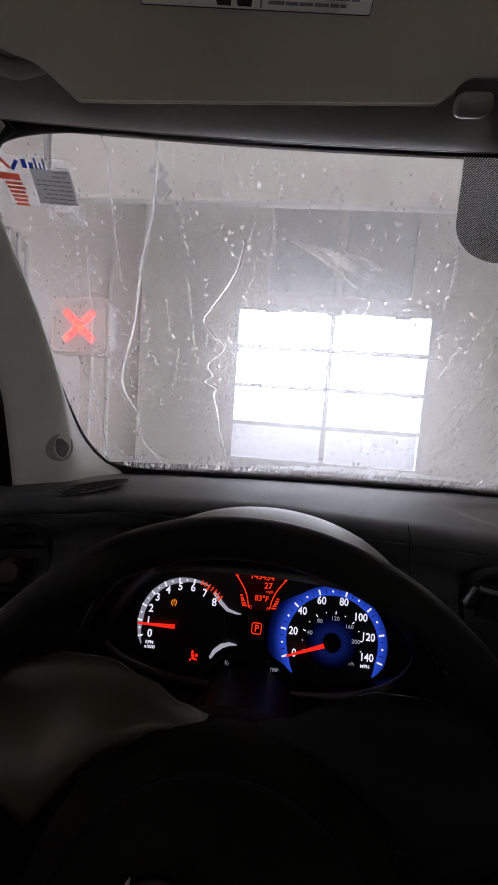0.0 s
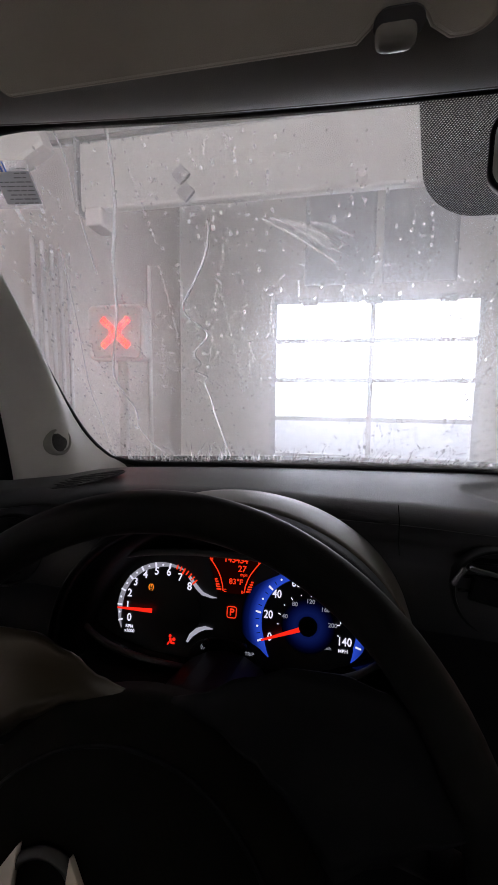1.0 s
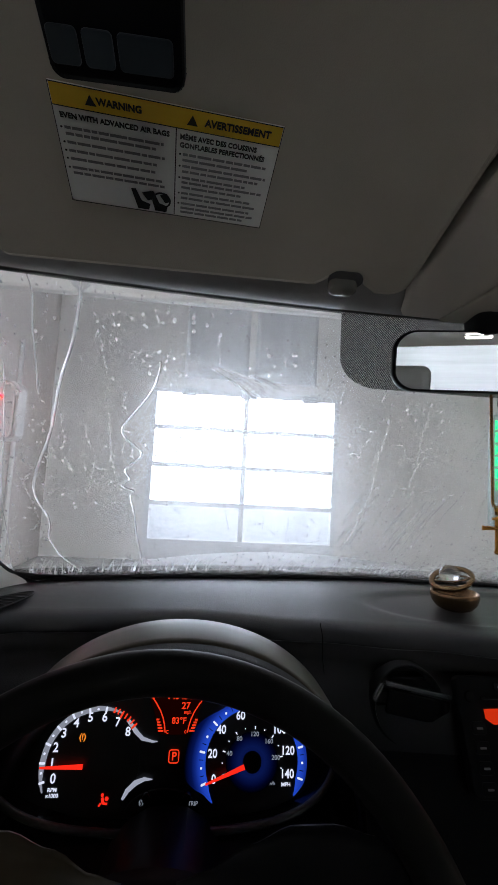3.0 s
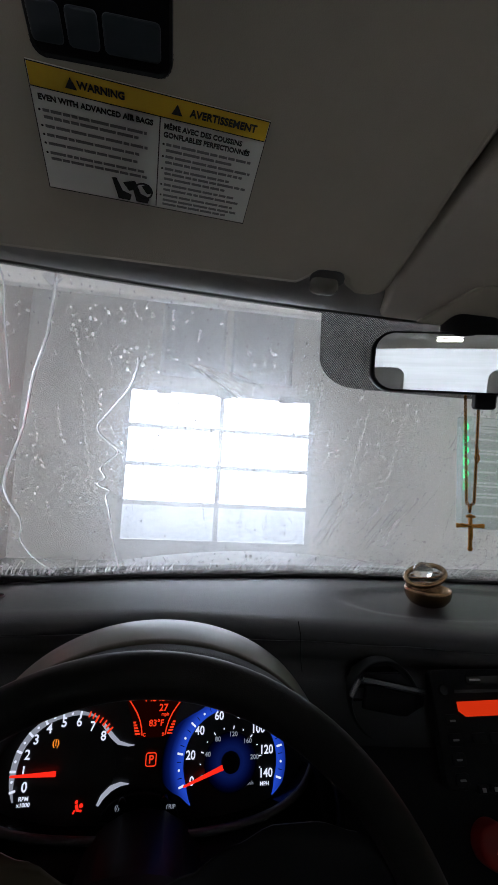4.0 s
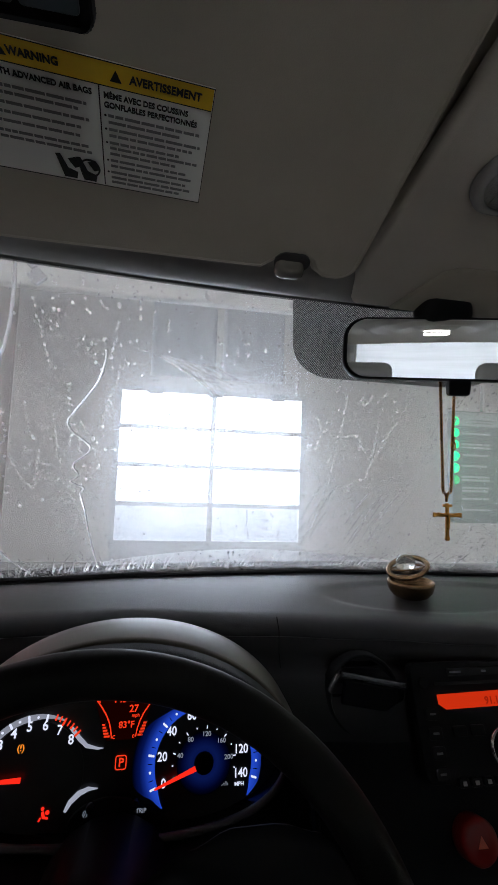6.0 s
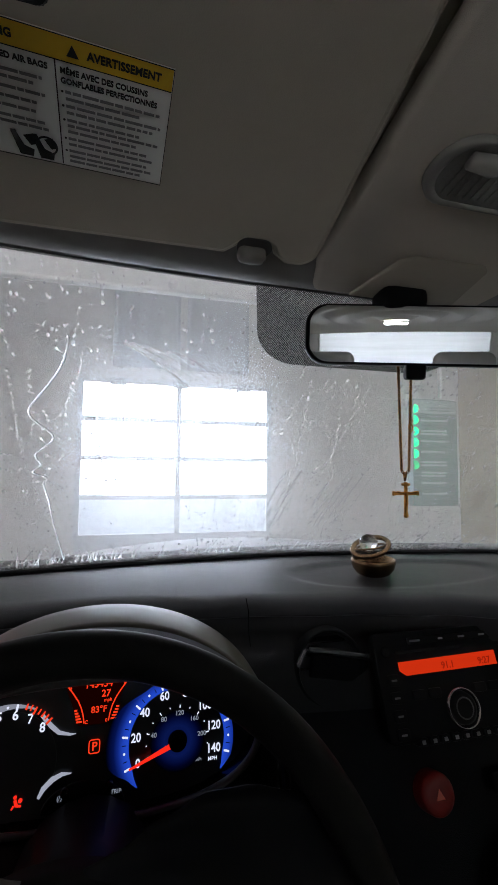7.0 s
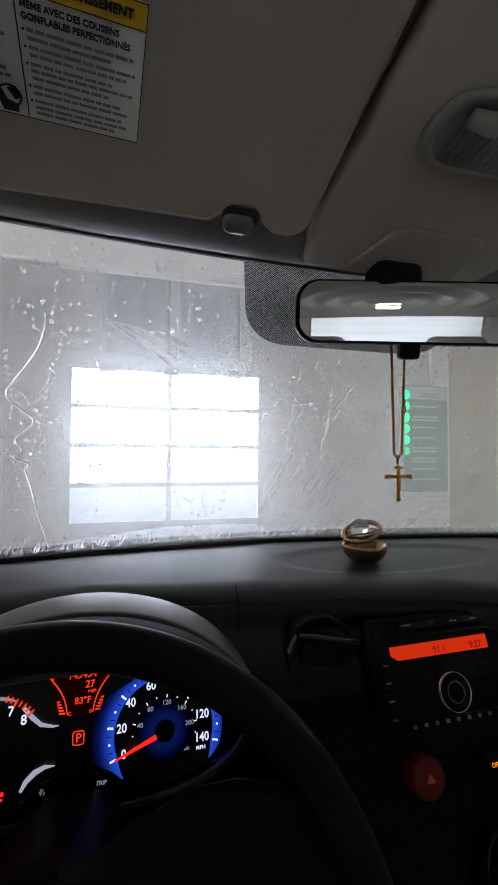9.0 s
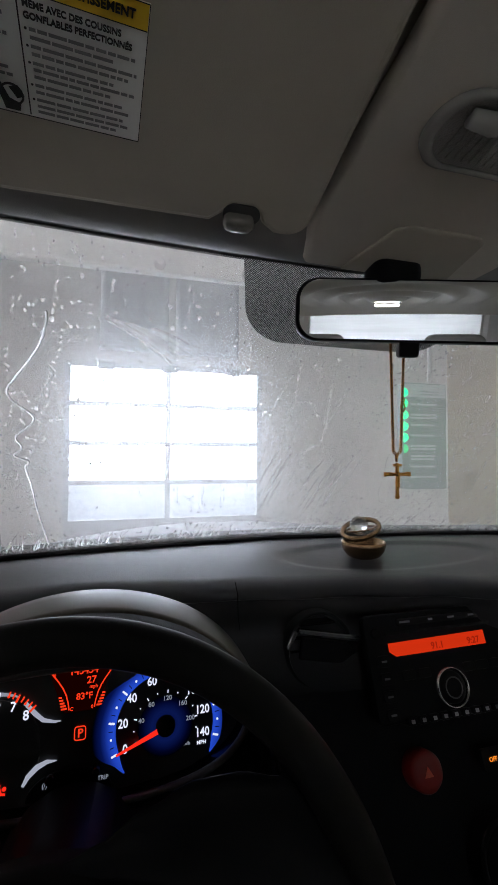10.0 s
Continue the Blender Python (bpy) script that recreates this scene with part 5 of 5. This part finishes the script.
def dome_lamp(x, y, z, w, d, name, lit=False):
    dl = thing(name, "lit white cabin lamp in the rippled headliner" if lit else "clear ribbed map lamp set in the headliner", "ceiling lamp", (x, y, z))
    m = plane_m((x, y, z), (1, 0, 0), (0, -1, 0.15))
    part("bezel", loft([[m @ Vector((*p, h)) for p in rounded(w * s, d * s, 0.028 * s, 8)] for s, h in ((1.0, 0.0), (0.99, 0.005), (0.93, 0.006), (0.86, 0.002))], 0.001, True), M_TRIM if lit else M_LAMPRIM, dl, smooth=True)
    part("lens", prism(rounded(w * 0.88, d * 0.88, 0.024, 8), 0.016 if lit else 0.003, m, 0.001), L_CABIN if lit else M_LAMPLENS, dl, "glowing white lens" if lit else "clear ribbed lens")
    if lit:
        return
    for sx in (-1, 1):
        part("bulb", tube([m @ Vector((sx * w * 0.20, 0.013, 0.006)), m @ Vector((sx * w * 0.26, 0.013, 0.007)), m @ Vector((sx * w * 0.37, 0.013, 0.006))], [0.005, 0.0075, 0.006], 12), M_LAMPRIM, dl, "grey bulb housing", True)
    for k in range(-9, 10):
        part("rib", box((0, 0, 0), (0.0014, d * 0.55, 0.0015), 0, Matrix.Translation((0, -0.004, 0))), M_LAMPLENS, dl).data.transform(at(m, k * w * 0.04, 0, 0.0035))


dome_lamp(XC, 0.222, 1.5615, 0.171, 0.059, "map_lamp")
dome_lamp(XC, -1.18, 1.600, 0.115, 0.06, "cabin_lamp", True)
cm = plane_m((XC, 0.352, 1.5422), (1.08, 0, 0), (0, -1, 0.15))
solo("mirror_cover", prism([(-0.066, -0.038), (0.066, -0.038), (0.058, 0.030), (0.048, 0.038), (-0.030, 0.038), (-0.044, 0.030)], 0.0045, cm, 0.003), M_VISOR, "grey plastic cover in front of the map lamp", "cover")


def mirror():
    C = Vector((0.340, 0.365, 1.4865))
    e = Vector((0.061, -0.016, 1.333))
    tgt = Vector((XC + 0.09, -1.0, 1.556))
    n = ((e - C).normalized() + (tgt - C).normalized()).normalized()
    x = Vector((0, 0, 1)).cross(n).normalized()
    roll = Matrix.Rotation(radians(-1.0), 3, n)
    x = roll @ x
    m = plane_m(C, x, n.cross(x))
    r = thing("rear_view_mirror", "black framed rear-view mirror on a short stem", "mirror", C)
    out = rounded(0.243, 0.070, 0.022, 8)
    for i, (px_, py_) in enumerate(out):
        out[i] = (px_ , py_ * (1 - 0.10 * (px_ / 0.12) ** 2))
    part("shell", loft([[m @ Vector((p * s, q * s, h)) for p, q in out] for s, h in ((0.985, 0.002), (1.0, 0.0), (1.0, -0.012), (0.85, -0.03), (0.4, -0.036))], 0.002, True), M_BLACK, r, smooth=True)
    part("glass", prism([(p * 0.968, q * 0.94) for p, q in out], 0.001, at(m, 0, 0, 0.0005)), M_MIRROR, r, "silvered mirror glass")
    part("dip_lever", prism(rounded(0.022, 0.019, 0.004, 4), 0.012, at(m, 0.001, -0.0385, -0.012), 0.002), M_BLACK, r)
    part("stem", tube([C + Vector((-0.01, 0.028, 0.008)), C + Vector((-0.015, 0.020, 0.028)), C + Vector((-0.018, 0.014, 0.045))], [0.012, 0.014, 0.02], 14), M_BLACK, r, smooth=True)
    part("mount", box((0.326, 0.377, 1.529), (0.056, 0.036, 0.030), 0.011, None, 3), M_BLACK, r, smooth=True)


mirror()


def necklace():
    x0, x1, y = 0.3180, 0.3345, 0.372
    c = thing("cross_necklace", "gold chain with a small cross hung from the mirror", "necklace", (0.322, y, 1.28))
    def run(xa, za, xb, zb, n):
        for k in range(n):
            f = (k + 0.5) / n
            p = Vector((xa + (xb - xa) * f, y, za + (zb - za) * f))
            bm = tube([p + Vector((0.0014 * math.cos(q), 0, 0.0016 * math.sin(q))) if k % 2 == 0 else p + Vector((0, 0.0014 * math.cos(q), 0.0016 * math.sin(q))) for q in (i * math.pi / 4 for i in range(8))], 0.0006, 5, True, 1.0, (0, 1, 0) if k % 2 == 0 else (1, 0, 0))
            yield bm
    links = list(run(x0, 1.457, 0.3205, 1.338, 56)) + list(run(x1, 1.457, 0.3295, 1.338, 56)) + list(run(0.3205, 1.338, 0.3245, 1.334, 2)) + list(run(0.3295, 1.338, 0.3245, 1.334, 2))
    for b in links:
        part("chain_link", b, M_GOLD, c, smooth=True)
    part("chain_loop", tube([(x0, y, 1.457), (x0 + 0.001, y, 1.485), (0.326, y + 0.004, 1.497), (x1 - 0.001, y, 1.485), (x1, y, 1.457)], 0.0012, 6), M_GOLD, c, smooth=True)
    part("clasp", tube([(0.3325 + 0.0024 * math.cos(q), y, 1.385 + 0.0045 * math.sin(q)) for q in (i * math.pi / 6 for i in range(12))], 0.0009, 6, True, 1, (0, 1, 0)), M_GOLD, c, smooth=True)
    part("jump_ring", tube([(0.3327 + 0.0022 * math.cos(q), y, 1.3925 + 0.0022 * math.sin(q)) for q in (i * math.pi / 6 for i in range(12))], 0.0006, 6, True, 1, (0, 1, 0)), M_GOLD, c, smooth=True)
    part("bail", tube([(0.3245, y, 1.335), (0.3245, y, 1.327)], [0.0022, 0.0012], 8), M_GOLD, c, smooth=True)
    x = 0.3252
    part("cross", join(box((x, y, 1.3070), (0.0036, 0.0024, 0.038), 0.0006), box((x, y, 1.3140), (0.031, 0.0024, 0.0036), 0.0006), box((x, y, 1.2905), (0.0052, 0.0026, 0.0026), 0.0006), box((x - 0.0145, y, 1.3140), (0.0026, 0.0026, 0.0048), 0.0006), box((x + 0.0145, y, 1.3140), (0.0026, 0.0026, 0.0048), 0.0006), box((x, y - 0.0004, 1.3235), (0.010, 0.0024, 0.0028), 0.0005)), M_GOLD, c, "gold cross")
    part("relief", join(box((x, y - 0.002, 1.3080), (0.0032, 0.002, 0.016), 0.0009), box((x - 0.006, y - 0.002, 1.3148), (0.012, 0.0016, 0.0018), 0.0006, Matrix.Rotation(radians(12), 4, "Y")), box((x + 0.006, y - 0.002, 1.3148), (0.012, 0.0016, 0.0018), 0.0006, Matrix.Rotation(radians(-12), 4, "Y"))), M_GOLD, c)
    for ob in c.children:  # set behind the mirror, scaled about the camera eye to fit the view
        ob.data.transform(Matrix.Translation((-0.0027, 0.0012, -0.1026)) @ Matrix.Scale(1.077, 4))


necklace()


def air_freshener():
    cx, cy, cz = 0.4185, 0.597, 1.1695
    a = thing("air_freshener", "bronze bowl air freshener with tilted rings and a glass ball", "air freshener", (cx, cy, cz))
    m = Matrix.Translation((cx, cy, cz))
    part("bowl", lathe([(0, 0.0), (0.017, 0.0), (0.026, 0.004), (0.0325, 0.012), (0.0350, 0.021), (0.0348, 0.0265), (0.0335, 0.028), (0.0318, 0.0265), (0.028, 0.014), (0.018, 0.007), (0.0, 0.006)], 56, m), M_BRONZE, a, smooth=True)
    rm = Matrix.Translation((cx - 0.005, cy, cz + 0.046)) @ Matrix.Rotation(radians(-23), 4, "Y") @ Matrix.Rotation(radians(12), 4, "X")
    def hoop(mm, r, w):
        return tube([mm @ Vector((r * math.cos(q), r * math.sin(q), 0)) for q in (i * math.pi / 28 for i in range(56))], w, 10, True, 1.0)
    part("outer_ring", hoop(rm, 0.0290, 0.0040), M_BRONZE, a, smooth=True)
    r2 = Matrix.Translation((cx - 0.005, cy, cz + 0.046)) @ Matrix.Rotation(radians(-9), 4, "Y") @ Matrix.Rotation(radians(-6), 4, "X")
    part("inner_ring", hoop(r2, 0.0235, 0.0014), M_BRONZE, a, smooth=True)
    s = bmesh.new()
    bmesh.ops.create_uvsphere(s, u_segments=28, v_segments=16, radius=0.0150)
    bmesh.ops.translate(s, vec=(cx - 0.006, cy + 0.004, cz + 0.051), verts=s.verts)
    part("ball", s, M_BALL, a, "clear shiny glass ball", True)
    part("pivot", tube([(cx - 0.029, cy, cz + 0.025), (cx - 0.032, cy, cz + 0.031), (cx - 0.032, cy, cz + 0.036)], 0.003, 8), M_BRONZE, a, smooth=True)


air_freshener()


def sticker():
    t = thing("service_sticker", "clear oil change sticker with red and blue print on the glass", "sticker", shield(-0.26, 0.94, -0.01))
    def sq(x0, z0, x1, z1, h):
        rows = [[shield(x0 + 0.016 + (x1 - x0) * i / 4, shield_v(z - 0.009), -0.007 - h) for i in range(5)] for z in (z0, z1)]
        return loft(rows, 0.0003)
    base = part("film", sq(-0.293, 1.511, -0.222, 1.546, 0.0), wet_glass("sticker_film", 0.22), t)
    base.visible_shadow = False
    part("paper", sq(-0.262, 1.5145, -0.2235, 1.5385, 0.0004), M_STICKER, t, "grey translucent service slip")
    part("red_block", sq(-0.294, 1.5295, -0.274, 1.5340, 0.001), M_REDINK, t)
    fine = random.Random(8)
    for k in range(6):
        part("red_bar", sq(-0.290 + 0.0008 * k, 1.5262 - 0.0030 * k, -0.274 + 0.002 * fine.random(), 1.5282 - 0.0030 * k, 0.001), M_REDINK, t)
    part("blue_mark", loft([[shield(-0.264, shield_v(1.5285), -0.0085), shield(-0.257, shield_v(1.535), -0.0085)], [shield(-0.2615, shield_v(1.527), -0.0085), shield(-0.2545, shield_v(1.5335), -0.0085)]], 0.0003), M_BLUEINK, t)
    part("red_mark", loft([[shield(-0.273, shield_v(1.534), -0.0085), shield(-0.265, shield_v(1.5275), -0.0085)], [shield(-0.2705, shield_v(1.535), -0.0085), shield(-0.263, shield_v(1.529), -0.0085)]], 0.0003), M_REDINK, t)
    for x0, x1, z1 in ((-0.268, -0.2635, 1.5445), (-0.2615, -0.2575, 1.5425), (-0.2555, -0.2535, 1.5455), (-0.2515, -0.2495, 1.5425), (-0.2475, -0.2460, 1.5455)):
        part("blue_bar", sq(x0, 1.5385, x1, z1, 0.001), M_BLUEINK, t)
    for k in range(9):
        x = (-0.243, -0.260)[k > 2] + 0.008 * fine.random()
        while x < -0.228:
            n = 0.003 + 0.006 * fine.random()
            part("print_bar", sq(x, 1.5400 - 0.0031 * k, min(x + n, -0.225), 1.5408 - 0.0031 * k, 0.001), M_GREYINK, t)
            x += n + 0.0014


sticker()

# ---- water on the glass ----
rnd = random.Random(11)


def drops():
    """Domed beads standing on the outer face of the glass, thicker in some patches than in others."""
    verts, faces, round_ = [], [], []
    n, up, xr = Vector((0, 0.735, 0.678)), Vector((0, -0.678, 0.735)), Vector((1, 0, 0))
    seg = 9
    wheel = [(math.cos(k * 2 * math.pi / seg), math.sin(k * 2 * math.pi / seg)) for k in range(seg)]

    def drop(x, v, r, el=1.0, lean=0.0):
        c = shield(x, v, 0.0052)
        b = len(verts)
        for f, h in ((1.0, 0.0), (0.92, 0.26), (0.70, 0.47), (0.36, 0.59)):
            for ca, sa in wheel:
                sag = 1.0 if sa > 0 else 0.85
                verts.append(c + xr * (r * f * (ca + lean * sa)) + up * (r * el * f * sa / sag) + n * (r * h))
        verts.append(c + n * (r * 0.62))
        faces.append(tuple(b + k for k in range(seg))[::-1])
        round_.append(False)
        for q in range(3):
            for k in range(seg):
                j = (k + 1) % seg
                faces.append((b + q * seg + k, b + q * seg + j, b + (q + 1) * seg + j, b + (q + 1) * seg + k))
                round_.append(True)
        for k in range(seg):
            faces.append((b + 3 * seg + k, b + 3 * seg + (k + 1) % seg, b + 4 * seg))
            round_.append(True)

    def thick(x, v):
        return 0.5 + 0.9 * noise.noise(Vector((x * 7, v * 3.5, 2.0))) + 0.35 * noise.noise(Vector((x * 21, v * 9, 5.0)))

    for count, r0, r1, top in ((2300, 0.0009, 0.0005, 0.98), (560, 0.0013, 0.0007, 0.97), (60, 0.0020, 0.0008, 0.94)):
        done = 0
        while done < count:
            x, v = -0.30 + 1.25 * rnd.random(), 0.04 + (top - 0.04) * rnd.random()
            if rnd.random() < thick(x, v):
                drop(x, v, r0 + r1 * rnd.random() ** 1.6, 1 + 0.55 * rnd.random(), 0.35 * (rnd.random() - 0.4))
                done += 1
    for _ in range(64):  # strings of beads left by runs
        x, v = -0.28 + 1.2 * rnd.random(), 0.45 + 0.5 * rnd.random()
        drift = (rnd.random() - 0.6) * 0.004
        for k in range(rnd.randint(7, 20)):
            x += drift + (rnd.random() - 0.5) * 0.003
            v -= 0.009 + 0.015 * rnd.random()
            if v > 0.03:
                drop(x, v, 0.0009 + 0.0007 * rnd.random(), 1.3)
    for _ in range(750):  # beads along the base
        drop(-0.28 + 1.24 * rnd.random(), 0.004 + 0.085 * rnd.random() ** 1.8, 0.0008 + 0.0015 * rnd.random() ** 2, 1 + 0.8 * rnd.random())
    me = bpy.data.meshes.new("water_drops")
    me.from_pydata(verts, [], faces)
    me.polygons.foreach_set("use_smooth", round_)
    me.materials.append(M_WATER)
    ob = new("water_drops", me)
    ob.visible_shadow = False
    return tagged(ob, "countless water drops on the outside of the windshield", "water drops", "", "stuff")


drops()


def run(pts, r, wobble=0.0007, flat=0.6):
    """A run of water down the glass through (x, z) points."""
    fine = []
    q = [pts[0]] + list(pts) + [pts[-1]]
    for i in range(len(pts) - 1):
        for k in range(8):
            f = k / 8
            w = (-f + 2 * f * f - f ** 3, 2 - 5 * f * f + 3 * f ** 3, f + 4 * f * f - 3 * f ** 3, f ** 3 - f * f)
            x, z = (sum(0.5 * c * p[d] for c, p in zip(w, q[i:i + 4])) for d in (0, 1))
            fine.append(shield(x + (rnd.random() - 0.5) * wobble, shield_v(z), 0.0055))
    fine.append(shield(pts[-1][0], shield_v(pts[-1][1]), 0.0055))
    rr = [r * (0.75 + 0.5 * rnd.random()) for _ in fine]
    rr[0] = rr[-1] = r * 0.3
    return tube(fine, rr, 8, False, flat, (0, 0.735, 0.678))


def trail(pts, r):
    ob = solo("water_trail", run(pts, r), M_WATER, "wavy run of water down the windshield", "water trail", smooth=True)
    ob.visible_shadow = False


trail([(-0.119, 1.556), (-0.122, 1.538), (-0.137, 1.497), (-0.159, 1.454), (-0.181, 1.396), (-0.208, 1.344), (-0.217, 1.311), (-0.206, 1.273)], 0.0019)
trail([(-0.206, 1.273), (-0.206, 1.259), (-0.211, 1.242), (-0.206, 1.220), (-0.195, 1.201), (-0.174, 1.177)], 0.0011)
trail([(-0.036, 1.488), (-0.039, 1.474), (-0.050, 1.453), (-0.080, 1.419), (-0.089, 1.409), (-0.088, 1.397), (-0.066, 1.375), (-0.090, 1.353), (-0.086, 1.338), (-0.097, 1.328), (-0.081, 1.319), (-0.086, 1.311), (-0.083, 1.284), (-0.081, 1.246), (-0.073, 1.180)], 0.0014)
trail([(-0.173, 1.553), (-0.171, 1.536), (-0.177, 1.508), (-0.182, 1.472), (-0.186, 1.440)], 0.0010)
trail([(-0.217, 1.469), (-0.233, 1.403), (-0.259, 1.309), (-0.265, 1.247), (-0.272, 1.185)], 0.0007)
smear, sheets = [], []
for k in range(20):
    f, g = rnd.random(), rnd.random()
    x0, z0 = 0.012 + 0.055 * f, 1.4895 - 0.006 * f + 0.003 * rnd.random()
    x1, z1 = 0.108 + 0.028 * f, 1.4455 + 0.021 * f
    a, b = 0.30 * g, 0.65 + 0.35 * rnd.random()
    ends = [(x0 + (x1 - x0) * h, z0 + (z1 - z0) * h + 0.003 * math.sin(math.pi * h)) for h in (a, (2 * a + b) / 3, (a + 2 * b) / 3, b)]
    smear.append(run(ends, 0.0007 + 0.0009 * rnd.random(), 0.0003, 0.25))
for k in range(22):  # thin sheets running down beside the exit door's edge
    x, z = 0.27 + 0.15 * rnd.random(), 1.215 + 0.07 * rnd.random()
    h = 0.02 + 0.05 * rnd.random()
    sheets.append(run([(x, z), (x + 0.10 * h, z + 0.5 * h), (x + 0.28 * h, z + h)], 0.0008 + 0.0010 * rnd.random(), 0.0004, 0.25))
solo("wiper_smear", join(*smear), M_THIN, "faint whitish wiper smear on the glass", "smear", smooth=True).visible_shadow = False
solo("water_sheets", join(*sheets), M_THIN, "thin slanting sheets of water on the glass", "water sheets", "stuff", True).visible_shadow = False


def base_runs():
    """Short slanting runs of water close above the foot of the glass."""
    bms = []
    for _ in range(210):
        x, z = -0.27 + 1.2 * rnd.random(), 1.172 + 0.004 * rnd.random()
        h = 0.008 + 0.030 * rnd.random() ** 2
        lean = (0.15 + 0.5 * rnd.random()) * h
        r = 0.0006 + 0.0008 * rnd.random()
        bms.append(tube([shield(x, shield_v(z), 0.0053), shield(x + lean * 0.4, shield_v(z + h * 0.5), 0.0053), shield(x + lean, shield_v(z + h), 0.0053)], [r, r * 0.8, r * 0.25], 6, False, 0.5, (0, 0.735, 0.678)))
    ob = mesh_ob("water_runs", join(*bms), M_WATER, True)
    ob.visible_shadow = False
    tagged(ob, "short slanting runs of water at the foot of the windshield", "water runs", "", "stuff")


base_runs()
